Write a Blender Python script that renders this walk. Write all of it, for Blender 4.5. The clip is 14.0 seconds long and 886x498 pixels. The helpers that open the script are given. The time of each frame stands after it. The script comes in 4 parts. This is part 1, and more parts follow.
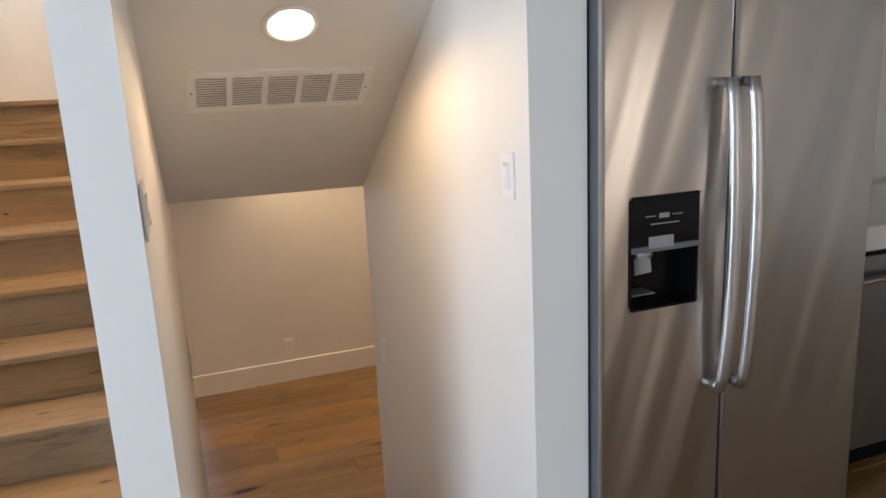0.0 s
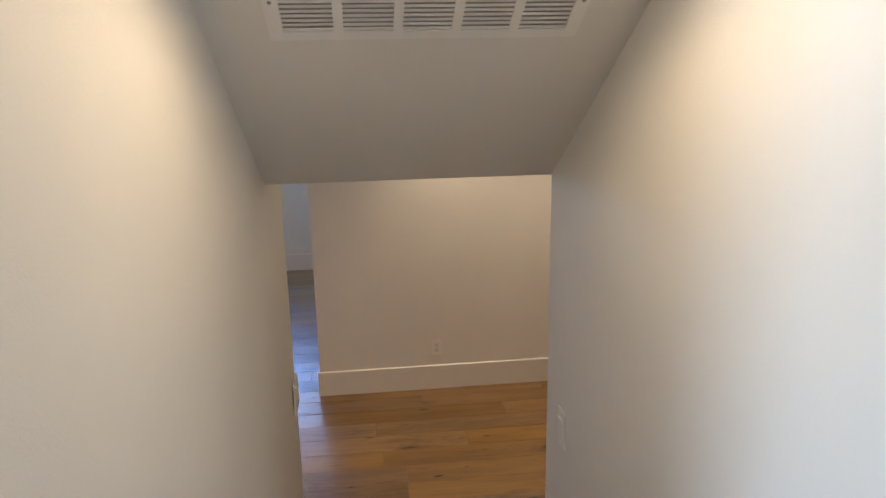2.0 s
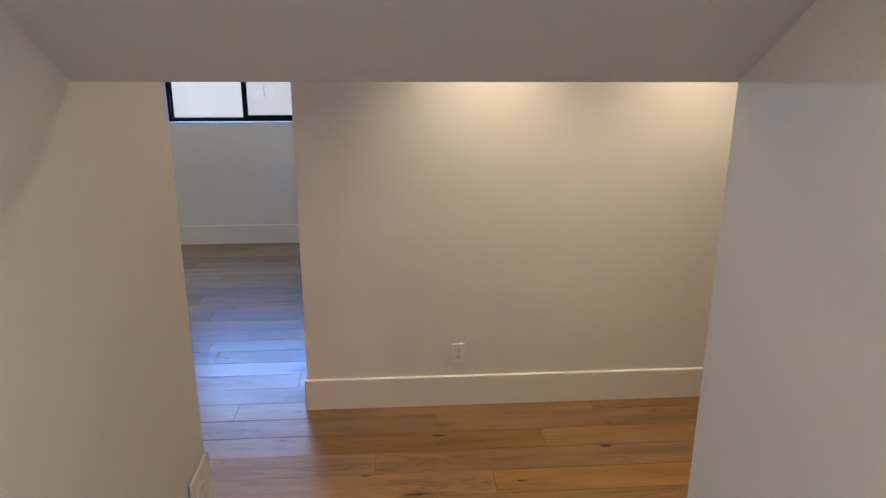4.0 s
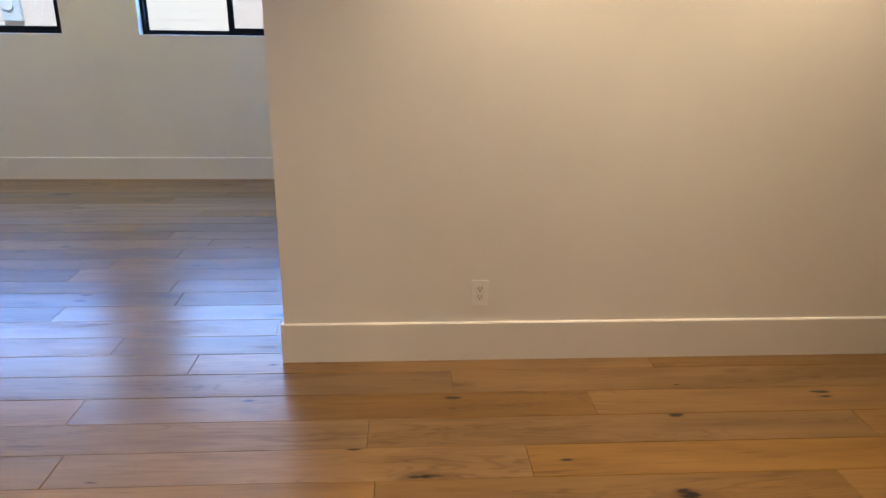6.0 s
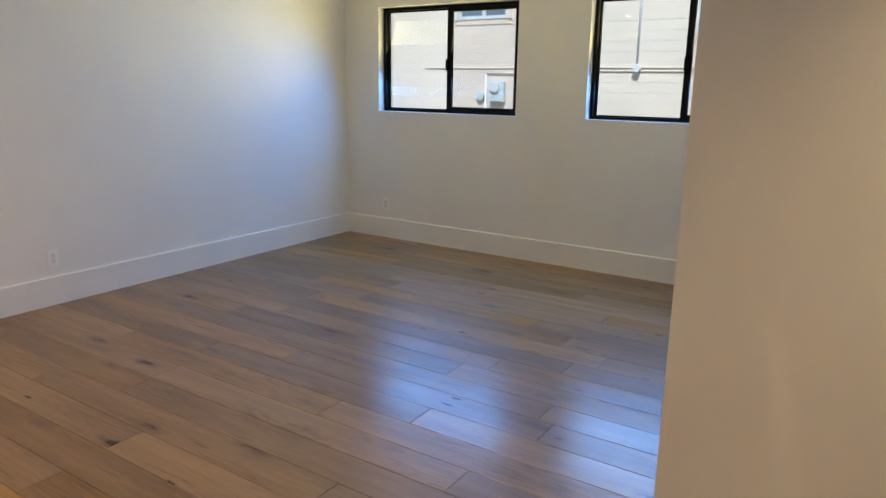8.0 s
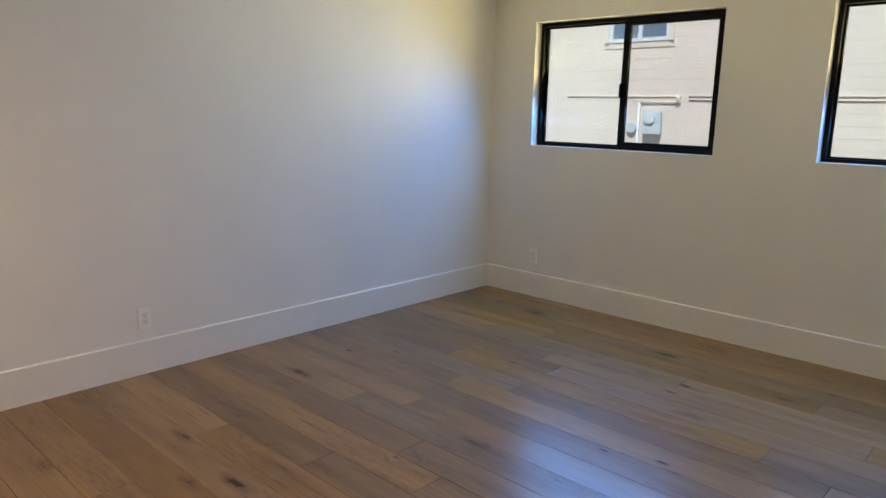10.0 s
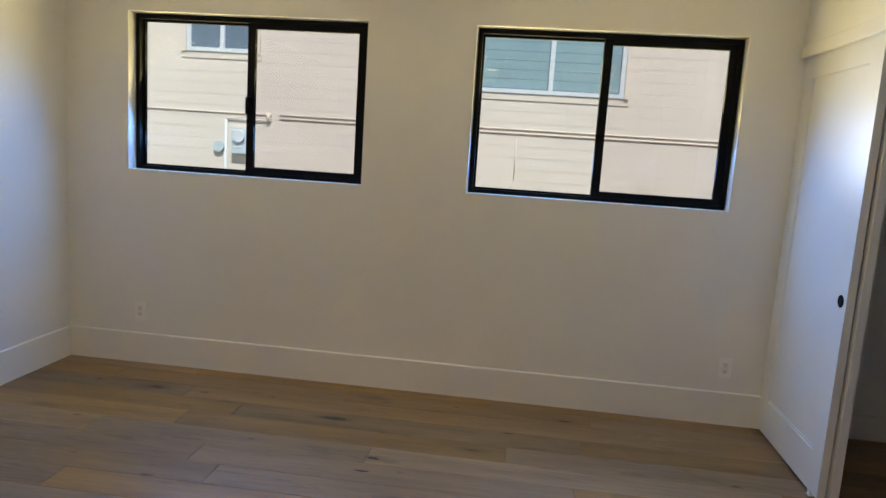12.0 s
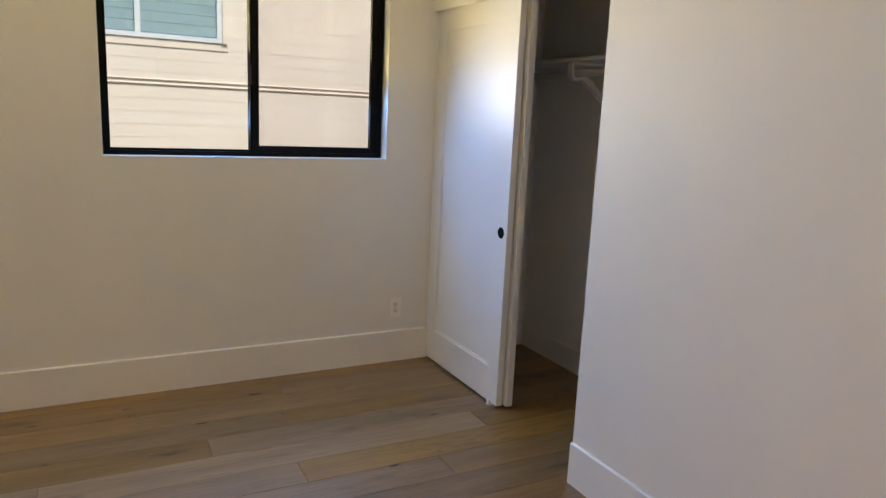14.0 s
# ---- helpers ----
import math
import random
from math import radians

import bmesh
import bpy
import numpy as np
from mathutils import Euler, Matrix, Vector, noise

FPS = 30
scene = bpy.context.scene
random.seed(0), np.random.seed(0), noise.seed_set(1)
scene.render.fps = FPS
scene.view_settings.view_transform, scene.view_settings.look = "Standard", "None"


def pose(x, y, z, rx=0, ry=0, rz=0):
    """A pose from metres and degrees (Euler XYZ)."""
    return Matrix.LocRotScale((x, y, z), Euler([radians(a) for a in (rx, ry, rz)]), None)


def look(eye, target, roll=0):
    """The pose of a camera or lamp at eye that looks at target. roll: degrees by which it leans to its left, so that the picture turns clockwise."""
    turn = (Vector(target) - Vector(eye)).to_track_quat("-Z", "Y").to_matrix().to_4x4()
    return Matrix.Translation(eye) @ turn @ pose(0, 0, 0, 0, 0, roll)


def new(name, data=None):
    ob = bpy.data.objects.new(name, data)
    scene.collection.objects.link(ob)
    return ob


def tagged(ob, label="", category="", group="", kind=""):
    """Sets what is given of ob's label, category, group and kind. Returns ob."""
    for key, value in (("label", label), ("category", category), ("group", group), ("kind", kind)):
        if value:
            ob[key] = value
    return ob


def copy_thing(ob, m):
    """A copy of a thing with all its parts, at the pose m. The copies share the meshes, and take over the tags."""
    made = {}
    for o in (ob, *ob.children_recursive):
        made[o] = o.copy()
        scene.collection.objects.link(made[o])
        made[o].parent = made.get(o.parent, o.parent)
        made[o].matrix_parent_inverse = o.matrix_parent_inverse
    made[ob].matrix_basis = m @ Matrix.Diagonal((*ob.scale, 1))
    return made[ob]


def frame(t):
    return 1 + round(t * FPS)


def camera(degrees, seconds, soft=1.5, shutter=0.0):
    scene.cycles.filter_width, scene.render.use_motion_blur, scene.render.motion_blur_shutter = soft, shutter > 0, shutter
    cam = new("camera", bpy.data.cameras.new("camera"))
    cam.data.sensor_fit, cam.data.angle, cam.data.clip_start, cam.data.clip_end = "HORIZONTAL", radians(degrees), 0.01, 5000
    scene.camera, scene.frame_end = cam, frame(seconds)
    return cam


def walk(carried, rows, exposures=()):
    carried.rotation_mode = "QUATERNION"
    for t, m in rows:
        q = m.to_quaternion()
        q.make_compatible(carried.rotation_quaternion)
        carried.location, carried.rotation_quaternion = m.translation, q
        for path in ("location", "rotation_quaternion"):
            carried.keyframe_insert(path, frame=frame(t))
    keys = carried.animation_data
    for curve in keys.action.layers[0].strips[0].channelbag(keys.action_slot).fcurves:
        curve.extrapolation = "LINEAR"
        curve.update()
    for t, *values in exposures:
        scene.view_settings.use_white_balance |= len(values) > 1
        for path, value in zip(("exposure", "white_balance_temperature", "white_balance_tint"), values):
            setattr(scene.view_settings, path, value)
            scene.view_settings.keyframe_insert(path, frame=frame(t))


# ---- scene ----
cam = camera(65.4, 14.0)
PATH = [
    (0, (0.172, -5.62, 2.256), (0.851, -3.786, 1.836), -2.8),
    (0.5, (0.238, -5.373, 2.248), (0.655, -3.474, 1.778), -1.7),
    (1, (0.336, -5.089, 2.249), (0.652, -3.174, 1.765), -1.2),
    (1.5, (0.379, -4.818, 2.216), (0.638, -2.894, 1.733), -1.1),
    (2, (0.378, -4.543, 2.187), (0.598, -2.617, 1.697), -1.1),
    (2.5, (0.436, -4.217, 2.175), (0.624, -2.296, 1.65), -0.9),
    (2.7, (0.464, -4.087, 2.182), (0.631, -2.17, 1.637), -0.9),
    (4.8, (0.498, -3.123, 1.734), (0.652, -1.218, 1.145), 0.5),
    (5, (0.529, -3.046, 1.696), (0.674, -1.144, 1.096), 0.2),
    (5.5, (0.525, -2.871, 1.559), (0.665, -0.972, 0.947), 0.5),
    (6, (0.516, -2.664, 1.44), (0.632, -0.778, 0.783), 0.8),
    (6.5, (0.52, -2.465, 1.385), (0.601, -0.591, 0.69), 1.4),
    (7, (0.509, -2.278, 1.328), (0.2, -0.419, 0.657), 1.8),
    (7.5, (0.48, -2.044, 1.361), (-0.111, -0.218, 0.798), 1.4),
    (8, (0.472, -1.818, 1.466), (-0.595, -0.192, 1.0), 0.8),
    (8.5, (0.318, -1.637, 1.451), (-1.007, -0.206, 1.005), 1.4),
    (8.7, (0.259, -1.538, 1.46), (-1.133, -0.173, 1.013), 1.0),
    (11, (-0.933, -0.811, 1.457), (-2.068, 0.806, 1.142), 1.5),
    (11.5, (-1.057, -0.644, 1.481), (-1.907, 1.141, 1.175), 1.8),
    (12, (-1.262, -0.541, 1.463), (-1.501, 1.422, 1.169), 3.7),
    (12.5, (-1.377, -0.403, 1.431), (-1.3, 1.574, 1.144), 4.2),
    (13, (-1.452, -0.294, 1.428), (-1.144, 1.657, 1.114), 3.7),
    (13.5, (-1.561, -0.241, 1.443), (-0.899, 1.611, 1.078), 3.7),
    (14, (-1.711, -0.255, 1.459), (-0.797, 1.484, 1.083), 2.6),
]
EXPOSURES = [(0, -0.08, 6650, 17), (1, -0.13, 6380, 14), (1.5, -0.20, 6250, 12), (2, -0.18, 5900, 10), (2.7, -0.08, 5650, 9), (5, 0.08, 5600, 9), (5.5, 0.17, 5750, 9), (6.5, 0.44, 6300, 8), (7.5, 0.22, 6350, 6), (8.5, 0.03, 6450, 5), (11, -0.06, 6800, 6), (12, -0.10, 7000, 7), (14, 0.07, 7700, 10)]
P_STAIR, P_HALL, P_BED, P_WIN, P_LIVING, P_SHAFT, P_BOUNCE, P_NARROW, P_FOOT = 12.8, 71, 66, 23, 230, 155, 18, 22, 10
walk(cam, [(t, look(eye, goal, roll)) for t, eye, goal, roll in PATH], EXPOSURES)

# ---- world, sun, large lights ----
world = bpy.data.worlds.new("world")
scene.world = world
world.use_nodes = True
wn = world.node_tree
sky = wn.nodes.new("ShaderNodeTexSky")
sky.sky_type = "NISHITA"
sky.sun_disc = False
sky.sun_elevation = radians(53)
sky.sun_rotation = radians(160)
wn.nodes["Background"].inputs["Strength"].default_value = 0.13
wn.links.new(sky.outputs["Color"], wn.nodes["Background"].inputs["Color"])

sun = new("sun", bpy.data.lights.new("sun", "SUN"))
sun.data.energy = 4.6
sun.data.angle = radians(0.6)
sun.data.color = (1.0, 0.96, 0.91)
sun.matrix_world = look((0, 0, 20), (-5.0, 14.0, 0))

WARM = (1.0, 0.70, 0.39)


def spot_lamp(x, y, z, watts, degrees=112, blend=0.55, tilt=0.0, color=WARM):
    lamp = new("downlight_lamp", bpy.data.lights.new("downlight_lamp", "SPOT"))
    lamp.data.energy, lamp.data.color = watts, color
    lamp.data.spot_size, lamp.data.spot_blend = radians(degrees), blend
    lamp.data.shadow_soft_size = 0.045
    lamp.matrix_world = pose(x, y, z, tilt, 0, 0)
    return lamp


def window_lamp(name, eye, goal, w, h, watts, color):
    lamp = new(name, bpy.data.lights.new(name, "AREA"))
    lamp.data.shape, lamp.data.size, lamp.data.size_y = "RECTANGLE", w, h
    lamp.data.energy, lamp.data.color = watts, color
    lamp.matrix_world = look(eye, goal)
    return lamp


DAY = (0.60, 0.80, 1.0)
window_lamp("living_window_light", (-4.05, -7.1, 2.2), (0.5, -4.4, 1.9), 1.7, 1.7, P_LIVING, DAY)
window_lamp("stairwell_window_light", (-0.95, -1.55, 3.85), (0.6, -1.45, 2.6), 0.7, 0.8, 12, DAY)
# Added fill: brightens the left stair wall and puts a streak on the refrigerator.
window_lamp("narrow_fill_light", (3.7, -9.42, 2.1), (1.4, -4.3, 1.7), 0.7, 1.85, P_NARROW, (1.0, 0.90, 0.78))
SKYBLUE, SUNWALL = (0.13, 0.38, 1.0), (1.0, 0.85, 0.40)
for wx in (-2.97, -0.9):
    # skylight falling steeply through the gap between the houses, and light off the sunlit siding
    lamp = window_lamp("bedroom_window_skylight", (wx, 3.452, 1.56), (wx, 1.452, 0.56), 1.36, 0.46, P_WIN, SKYBLUE)
    lamp.data.spread = radians(150)
    lamp = window_lamp("bedroom_window_bounce", (wx, 3.470, 1.72), (wx, 1.47, 2.75), 1.38, 0.70, P_BOUNCE, SUNWALL)
    lamp.data.spread = radians(126)


# ---- materials ----
def material(name, color, rough=0.5, metal=0.0, vary=0.0, scale=6.0, bump=0.0, bump_scale=180.0, coat=0.0, spec=0.5):
    """Paint, metal or stone with blotches at a large scale and a fine relief."""
    m = bpy.data.materials.new(name)
    m.use_nodes = True
    nt = m.node_tree
    b = nt.nodes["Principled BSDF"]
    b.inputs["Base Color"].default_value = (*color, 1)
    b.inputs["Roughness"].default_value = rough
    b.inputs["Metallic"].default_value = metal
    b.inputs["Coat Weight"].default_value = coat
    b.inputs["Specular IOR Level"].default_value = spec
    geo = nt.nodes.new("ShaderNodeNewGeometry")
    if vary:
        n = nt.nodes.new("ShaderNodeTexNoise")
        n.inputs["Scale"].default_value, n.inputs["Detail"].default_value = scale, 5
        nt.links.new(geo.outputs["Position"], n.inputs["Vector"])
        ramp = nt.nodes.new("ShaderNodeMapRange")
        ramp.inputs["From Min"].default_value, ramp.inputs["From Max"].default_value = 0.3, 0.7
        ramp.inputs["To Min"].default_value, ramp.inputs["To Max"].default_value = 1 - vary, 1 + vary
        nt.links.new(n.outputs["Fac"], ramp.inputs["Value"])
        mix = nt.nodes.new("ShaderNodeVectorMath")
        mix.operation = "SCALE"
        mix.inputs[0].default_value = color
        nt.links.new(ramp.outputs["Result"], mix.inputs["Scale"])
        nt.links.new(mix.outputs["Vector"], b.inputs["Base Color"])
        r2 = nt.nodes.new("ShaderNodeMapRange")
        r2.inputs["To Min"].default_value, r2.inputs["To Max"].default_value = max(0.02, rough - 0.08), min(1, rough + 0.08)
        nt.links.new(n.outputs["Fac"], r2.inputs["Value"])
        nt.links.new(r2.outputs["Result"], b.inputs["Roughness"])
    if bump:
        n2 = nt.nodes.new("ShaderNodeTexNoise")
        n2.inputs["Scale"].default_value, n2.inputs["Detail"].default_value = bump_scale, 3
        nt.links.new(geo.outputs["Position"], n2.inputs["Vector"])
        bp = nt.nodes.new("ShaderNodeBump")
        bp.inputs["Strength"].default_value, bp.inputs["Distance"].default_value = bump, 0.002
        nt.links.new(n2.outputs["Fac"], bp.inputs["Height"])
        nt.links.new(bp.outputs["Normal"], b.inputs["Normal"])
    return m


def wood(name, dark, light, rough=0.40, knots=0.66, coat=0.38, zs=0.0):
    """Oak: long grain along x, cathedral figure, scattered dark knots, each board its own tone."""
    m = bpy.data.materials.new(name)
    m.use_nodes = True
    nt, N, L = m.node_tree, m.node_tree.nodes, m.node_tree.links
    b = N["Principled BSDF"]
    geo, info = N.new("ShaderNodeNewGeometry"), N.new("ShaderNodeObjectInfo")
    shift = N.new("ShaderNodeVectorMath")
    shift.operation = "MULTIPLY_ADD"
    shift.inputs[1].default_value = (37.0, 61.0, 0)
    comb = N.new("ShaderNodeCombineXYZ")
    L.new(info.outputs["Random"], comb.inputs["X"])
    L.new(info.outputs["Random"], comb.inputs["Y"])
    L.new(comb.outputs["Vector"], shift.inputs[0])
    L.new(geo.outputs["Position"], shift.inputs[2])

    def scaled(sx, sy, sz):
        v = N.new("ShaderNodeVectorMath")
        v.operation = "MULTIPLY"
        v.inputs[1].default_value = (sx, sy, sz)
        L.new(shift.outputs["Vector"], v.inputs[0])
        return v.outputs["Vector"]

    fine = N.new("ShaderNodeTexNoise")
    fine.inputs["Scale"].default_value, fine.inputs["Detail"].default_value = 1.0, 6
    L.new(scaled(5.0, 75, 75), fine.inputs["Vector"])
    wave = N.new("ShaderNodeTexNoise")
    wave.inputs["Scale"].default_value, wave.inputs["Detail"].default_value = 1.0, 3
    wave.inputs["Distortion"].default_value = 1.2
    L.new(scaled(0.95, 9.5, 9.5), wave.inputs["Vector"])
    rings = N.new("ShaderNodeMath")
    rings.operation = "MULTIPLY"
    rings.inputs[1].default_value = 62.0
    L.new(wave.outputs["Fac"], rings.inputs[0])
    sine = N.new("ShaderNodeMath")
    sine.operation = "SINE"
    L.new(rings.outputs[0], sine.inputs[0])
    figure = N.new("ShaderNodeMapRange")
    figure.inputs["From Min"].default_value, figure.inputs["From Max"].default_value = 0.2, 1.0
    figure.inputs["To Max"].default_value = 0.30
    L.new(sine.outputs[0], figure.inputs["Value"])
    broad = N.new("ShaderNodeTexNoise")
    broad.inputs["Scale"].default_value, broad.inputs["Detail"].default_value = 1.0, 3
    L.new(scaled(1.3, 9, 9), broad.inputs["Vector"])
    tone = N.new("ShaderNodeMath")
    tone.operation = "ADD"
    half = N.new("ShaderNodeMath")
    half.operation = "MULTIPLY_ADD"
    half.inputs[1].default_value, half.inputs[2].default_value = 0.45, 0.27
    L.new(fine.outputs["Fac"], half.inputs[0])
    L.new(half.outputs[0], tone.inputs[0])
    L.new(broad.outputs["Fac"], tone.inputs[1])
    some = N.new("ShaderNodeMapRange")
    some.inputs["From Min"].default_value, some.inputs["From Max"].default_value = 0.45, 0.60
    sel = N.new("ShaderNodeTexNoise")
    sel.inputs["Scale"].default_value = 1.0
    L.new(scaled(0.8, 4.0, 4.0), sel.inputs["Vector"])
    L.new(sel.outputs["Fac"], some.inputs["Value"])
    figured = N.new("ShaderNodeMath")
    figured.operation = "MULTIPLY"
    L.new(figure.outputs["Result"], figured.inputs[0])
    L.new(some.outputs["Result"], figured.inputs[1])
    tone2 = N.new("ShaderNodeMath")
    tone2.operation = "SUBTRACT"
    L.new(tone.outputs[0], tone2.inputs[0])
    L.new(figured.outputs[0], tone2.inputs[1])
    ramp = N.new("ShaderNodeMapRange")
    ramp.inputs["From Min"].default_value, ramp.inputs["From Max"].default_value = 0.42, 1.30
    L.new(tone2.outputs[0], ramp.inputs["Value"])
    col = N.new("ShaderNodeMix")
    col.data_type = "RGBA"
    col.inputs["A"].default_value, col.inputs["B"].default_value = (*dark, 1), (*light, 1)
    L.new(ramp.outputs["Result"], col.inputs["Factor"])
    hsv = N.new("ShaderNodeHueSaturation")
    val = N.new("ShaderNodeMapRange")
    val.inputs["To Min"].default_value, val.inputs["To Max"].default_value = 0.74, 1.18
    L.new(info.outputs["Random"], val.inputs["Value"])
    L.new(val.outputs["Result"], hsv.inputs["Value"])
    L.new(col.outputs["Result"], hsv.inputs["Color"])
    # knots: larger dark ones with a brown halo, and pin knots
    wn2 = N.new("ShaderNodeTexNoise")
    wn2.inputs["Scale"].default_value, wn2.inputs["Detail"].default_value = 1.0, 3
    L.new(scaled(14, 34, 34 * zs), wn2.inputs["Vector"])

    def knot_layer(base, sx, sy, share, most, halo):
        warp = N.new("ShaderNodeVectorMath")
        warp.operation = "MULTIPLY_ADD"
        warp.inputs[1].default_value = (0.26, 0.34, 0.34 * zs)
        L.new(wn2.outputs["Color"], warp.inputs[0])
        L.new(scaled(sx, sy, sy * zs), warp.inputs[2])
        vor = N.new("ShaderNodeTexVoronoi")
        vor.inputs["Scale"].default_value = 1.0
        L.new(warp.outputs["Vector"], vor.inputs["Vector"])
        sep = N.new("ShaderNodeSeparateColor")
        L.new(vor.outputs["Color"], sep.inputs["Color"])
        size = N.new("ShaderNodeMapRange")
        size.inputs["From Min"].default_value, size.inputs["From Max"].default_value = share, 1.0
        size.inputs["To Min"].default_value, size.inputs["To Max"].default_value = 0.01, most
        L.new(sep.outputs["Red"], size.inputs["Value"])
        on = N.new("ShaderNodeMath")
        on.operation = "GREATER_THAN"
        on.inputs[1].default_value = share
        L.new(sep.outputs["Red"], on.inputs[0])
        near = N.new("ShaderNodeMath")
        near.operation = "SUBTRACT"
        L.new(size.outputs["Result"], near.inputs[0])
        L.new(vor.outputs["Distance"], near.inputs[1])
        out, bare = base, None
        for lo, hi, col, amount in ((-halo, 0.02, (0.075, 0.036, 0.012), 0.7), (-0.02, 0.02, (0.010, 0.005, 0.003), 0.96)):
            kf = N.new("ShaderNodeMapRange")
            kf.inputs["From Min"].default_value, kf.inputs["From Max"].default_value = lo, hi
            kf.inputs["To Max"].default_value = amount
            L.new(near.outputs[0], kf.inputs["Value"])
            gated = N.new("ShaderNodeMath")
            gated.operation = "MULTIPLY"
            L.new(kf.outputs["Result"], gated.inputs[0])
            L.new(on.outputs[0], gated.inputs[1])
            mix = N.new("ShaderNodeMix")
            mix.data_type = "RGBA"
            mix.inputs["B"].default_value = (*col, 1)
            L.new(gated.outputs[0], mix.inputs["Factor"])
            L.new(out, mix.inputs["A"])
            out, bare = mix.outputs["Result"], gated.outputs[0]
        return out, bare

    knotted, bare_1 = knot_layer(hsv.outputs["Color"], 1.7, 6.0, knots, 0.125, 0.15)
    knotted, bare_2 = knot_layer(knotted, 5.0, 16.0, 0.80, 0.15, 0.08)
    crack = N.new("ShaderNodeTexNoise")
    crack.inputs["Scale"].default_value, crack.inputs["Detail"].default_value = 1.0, 3
    L.new(scaled(4.2, 62, 62), crack.inputs["Vector"])
    gate = N.new("ShaderNodeTexNoise")
    gate.inputs["Scale"].default_value = 1.0
    L.new(scaled(1.9, 8, 8), gate.inputs["Vector"])
    both = N.new("ShaderNodeMath")
    both.operation = "MULTIPLY"
    L.new(crack.outputs["Fac"], both.inputs[0])
    L.new(gate.outputs["Fac"], both.inputs[1])
    cf = N.new("ShaderNodeMapRange")
    cf.inputs["From Min"].default_value, cf.inputs["From Max"].default_value = 0.39, 0.44
    cf.inputs["To Max"].default_value = 0.45
    L.new(both.outputs[0], cf.inputs["Value"])
    cm = N.new("ShaderNodeMix")
    cm.data_type = "RGBA"
    cm.inputs["B"].default_value = (0.045, 0.022, 0.010, 1)
    L.new(cf.outputs["Result"], cm.inputs["Factor"])
    L.new(knotted, cm.inputs["A"])
    L.new(cm.outputs["Result"], b.inputs["Base Color"])
    rr = N.new("ShaderNodeMapRange")
    rr.inputs["To Min"].default_value, rr.inputs["To Max"].default_value = rough + 0.10, rough - 0.06
    L.new(fine.outputs["Fac"], rr.inputs["Value"])
    L.new(rr.outputs["Result"], b.inputs["Roughness"])
    # the sealer lies thicker on some boards and fills the open grain unevenly
    odd = N.new("ShaderNodeMath")
    odd.operation = "MULTIPLY"
    odd.inputs[1].default_value = 17.31
    L.new(info.outputs["Random"], odd.inputs[0])
    frac = N.new("ShaderNodeMath")
    frac.operation = "FRACT"
    L.new(odd.outputs[0], frac.inputs[0])
    sealed = N.new("ShaderNodeMapRange")
    sealed.inputs["To Min"].default_value, sealed.inputs["To Max"].default_value = 0.6 * coat, coat
    L.new(frac.outputs[0], sealed.inputs["Value"])
    veined = N.new("ShaderNodeMath")
    veined.operation = "MULTIPLY_ADD"
    veined.use_clamp = True
    veined.inputs[1].default_value = -1.9 * coat
    L.new(figured.outputs[0], veined.inputs[0])
    L.new(sealed.outputs["Result"], veined.inputs[2])
    coated = veined.outputs[0]
    for bare in (bare_1, bare_2):
        less = N.new("ShaderNodeMath")
        less.operation = "SUBTRACT"
        less.use_clamp = True
        L.new(coated, less.inputs[0])
        L.new(bare, less.inputs[1])
        coated = less.outputs[0]
    L.new(coated, b.inputs["Coat Weight"])
    sheen = N.new("ShaderNodeMapRange")
    sheen.inputs["To Min"].default_value, sheen.inputs["To Max"].default_value = 0.30, 0.20
    L.new(fine.outputs["Fac"], sheen.inputs["Value"])
    L.new(sheen.outputs["Result"], b.inputs["Coat Roughness"])
    satur = N.new("ShaderNodeMapRange")
    satur.inputs["To Min"].default_value, satur.inputs["To Max"].default_value = 0.82, 1.08
    L.new(frac.outputs[0], satur.inputs["Value"])
    L.new(satur.outputs["Result"], hsv.inputs["Saturation"])
    b.inputs["Specular IOR Level"].default_value = 0.28
    bp = N.new("ShaderNodeBump")
    bp.inputs["Strength"].default_value, bp.inputs["Distance"].default_value = 0.45, 0.0012
    L.new(tone2.outputs[0], bp.inputs["Height"])
    L.new(bp.outputs["Normal"], b.inputs["Normal"])
    L.new(bp.outputs["Normal"], b.inputs["Coat Normal"])
    return m


def emitter(name, color, strength):
    m = bpy.data.materials.new(name)
    m.use_nodes = True
    b = m.node_tree.nodes["Principled BSDF"]
    b.inputs["Base Color"].default_value = (*color, 1)
    b.inputs["Emission Color"].default_value = (*color, 1)
    b.inputs["Emission Strength"].default_value = strength
    return m


def glass(name, tint=(0.96, 0.98, 0.98)):
    m = bpy.data.materials.new(name)
    m.use_nodes = True
    nt = m.node_tree
    nt.nodes.remove(nt.nodes["Principled BSDF"])
    t, g, mix, f = (nt.nodes.new(k) for k in ("ShaderNodeBsdfTransparent", "ShaderNodeBsdfGlossy", "ShaderNodeMixShader", "ShaderNodeFresnel"))
    t.inputs["Color"].default_value = (*tint, 1)
    g.inputs["Roughness"].default_value = 0.01
    f.inputs["IOR"].default_value = 1.6
    nt.links.new(f.outputs["Fac"], mix.inputs["Fac"])
    nt.links.new(t.outputs["BSDF"], mix.inputs[1])
    nt.links.new(g.outputs["BSDF"], mix.inputs[2])
    nt.links.new(mix.outputs["Shader"], nt.nodes["Material Output"].inputs["Surface"])
    return m


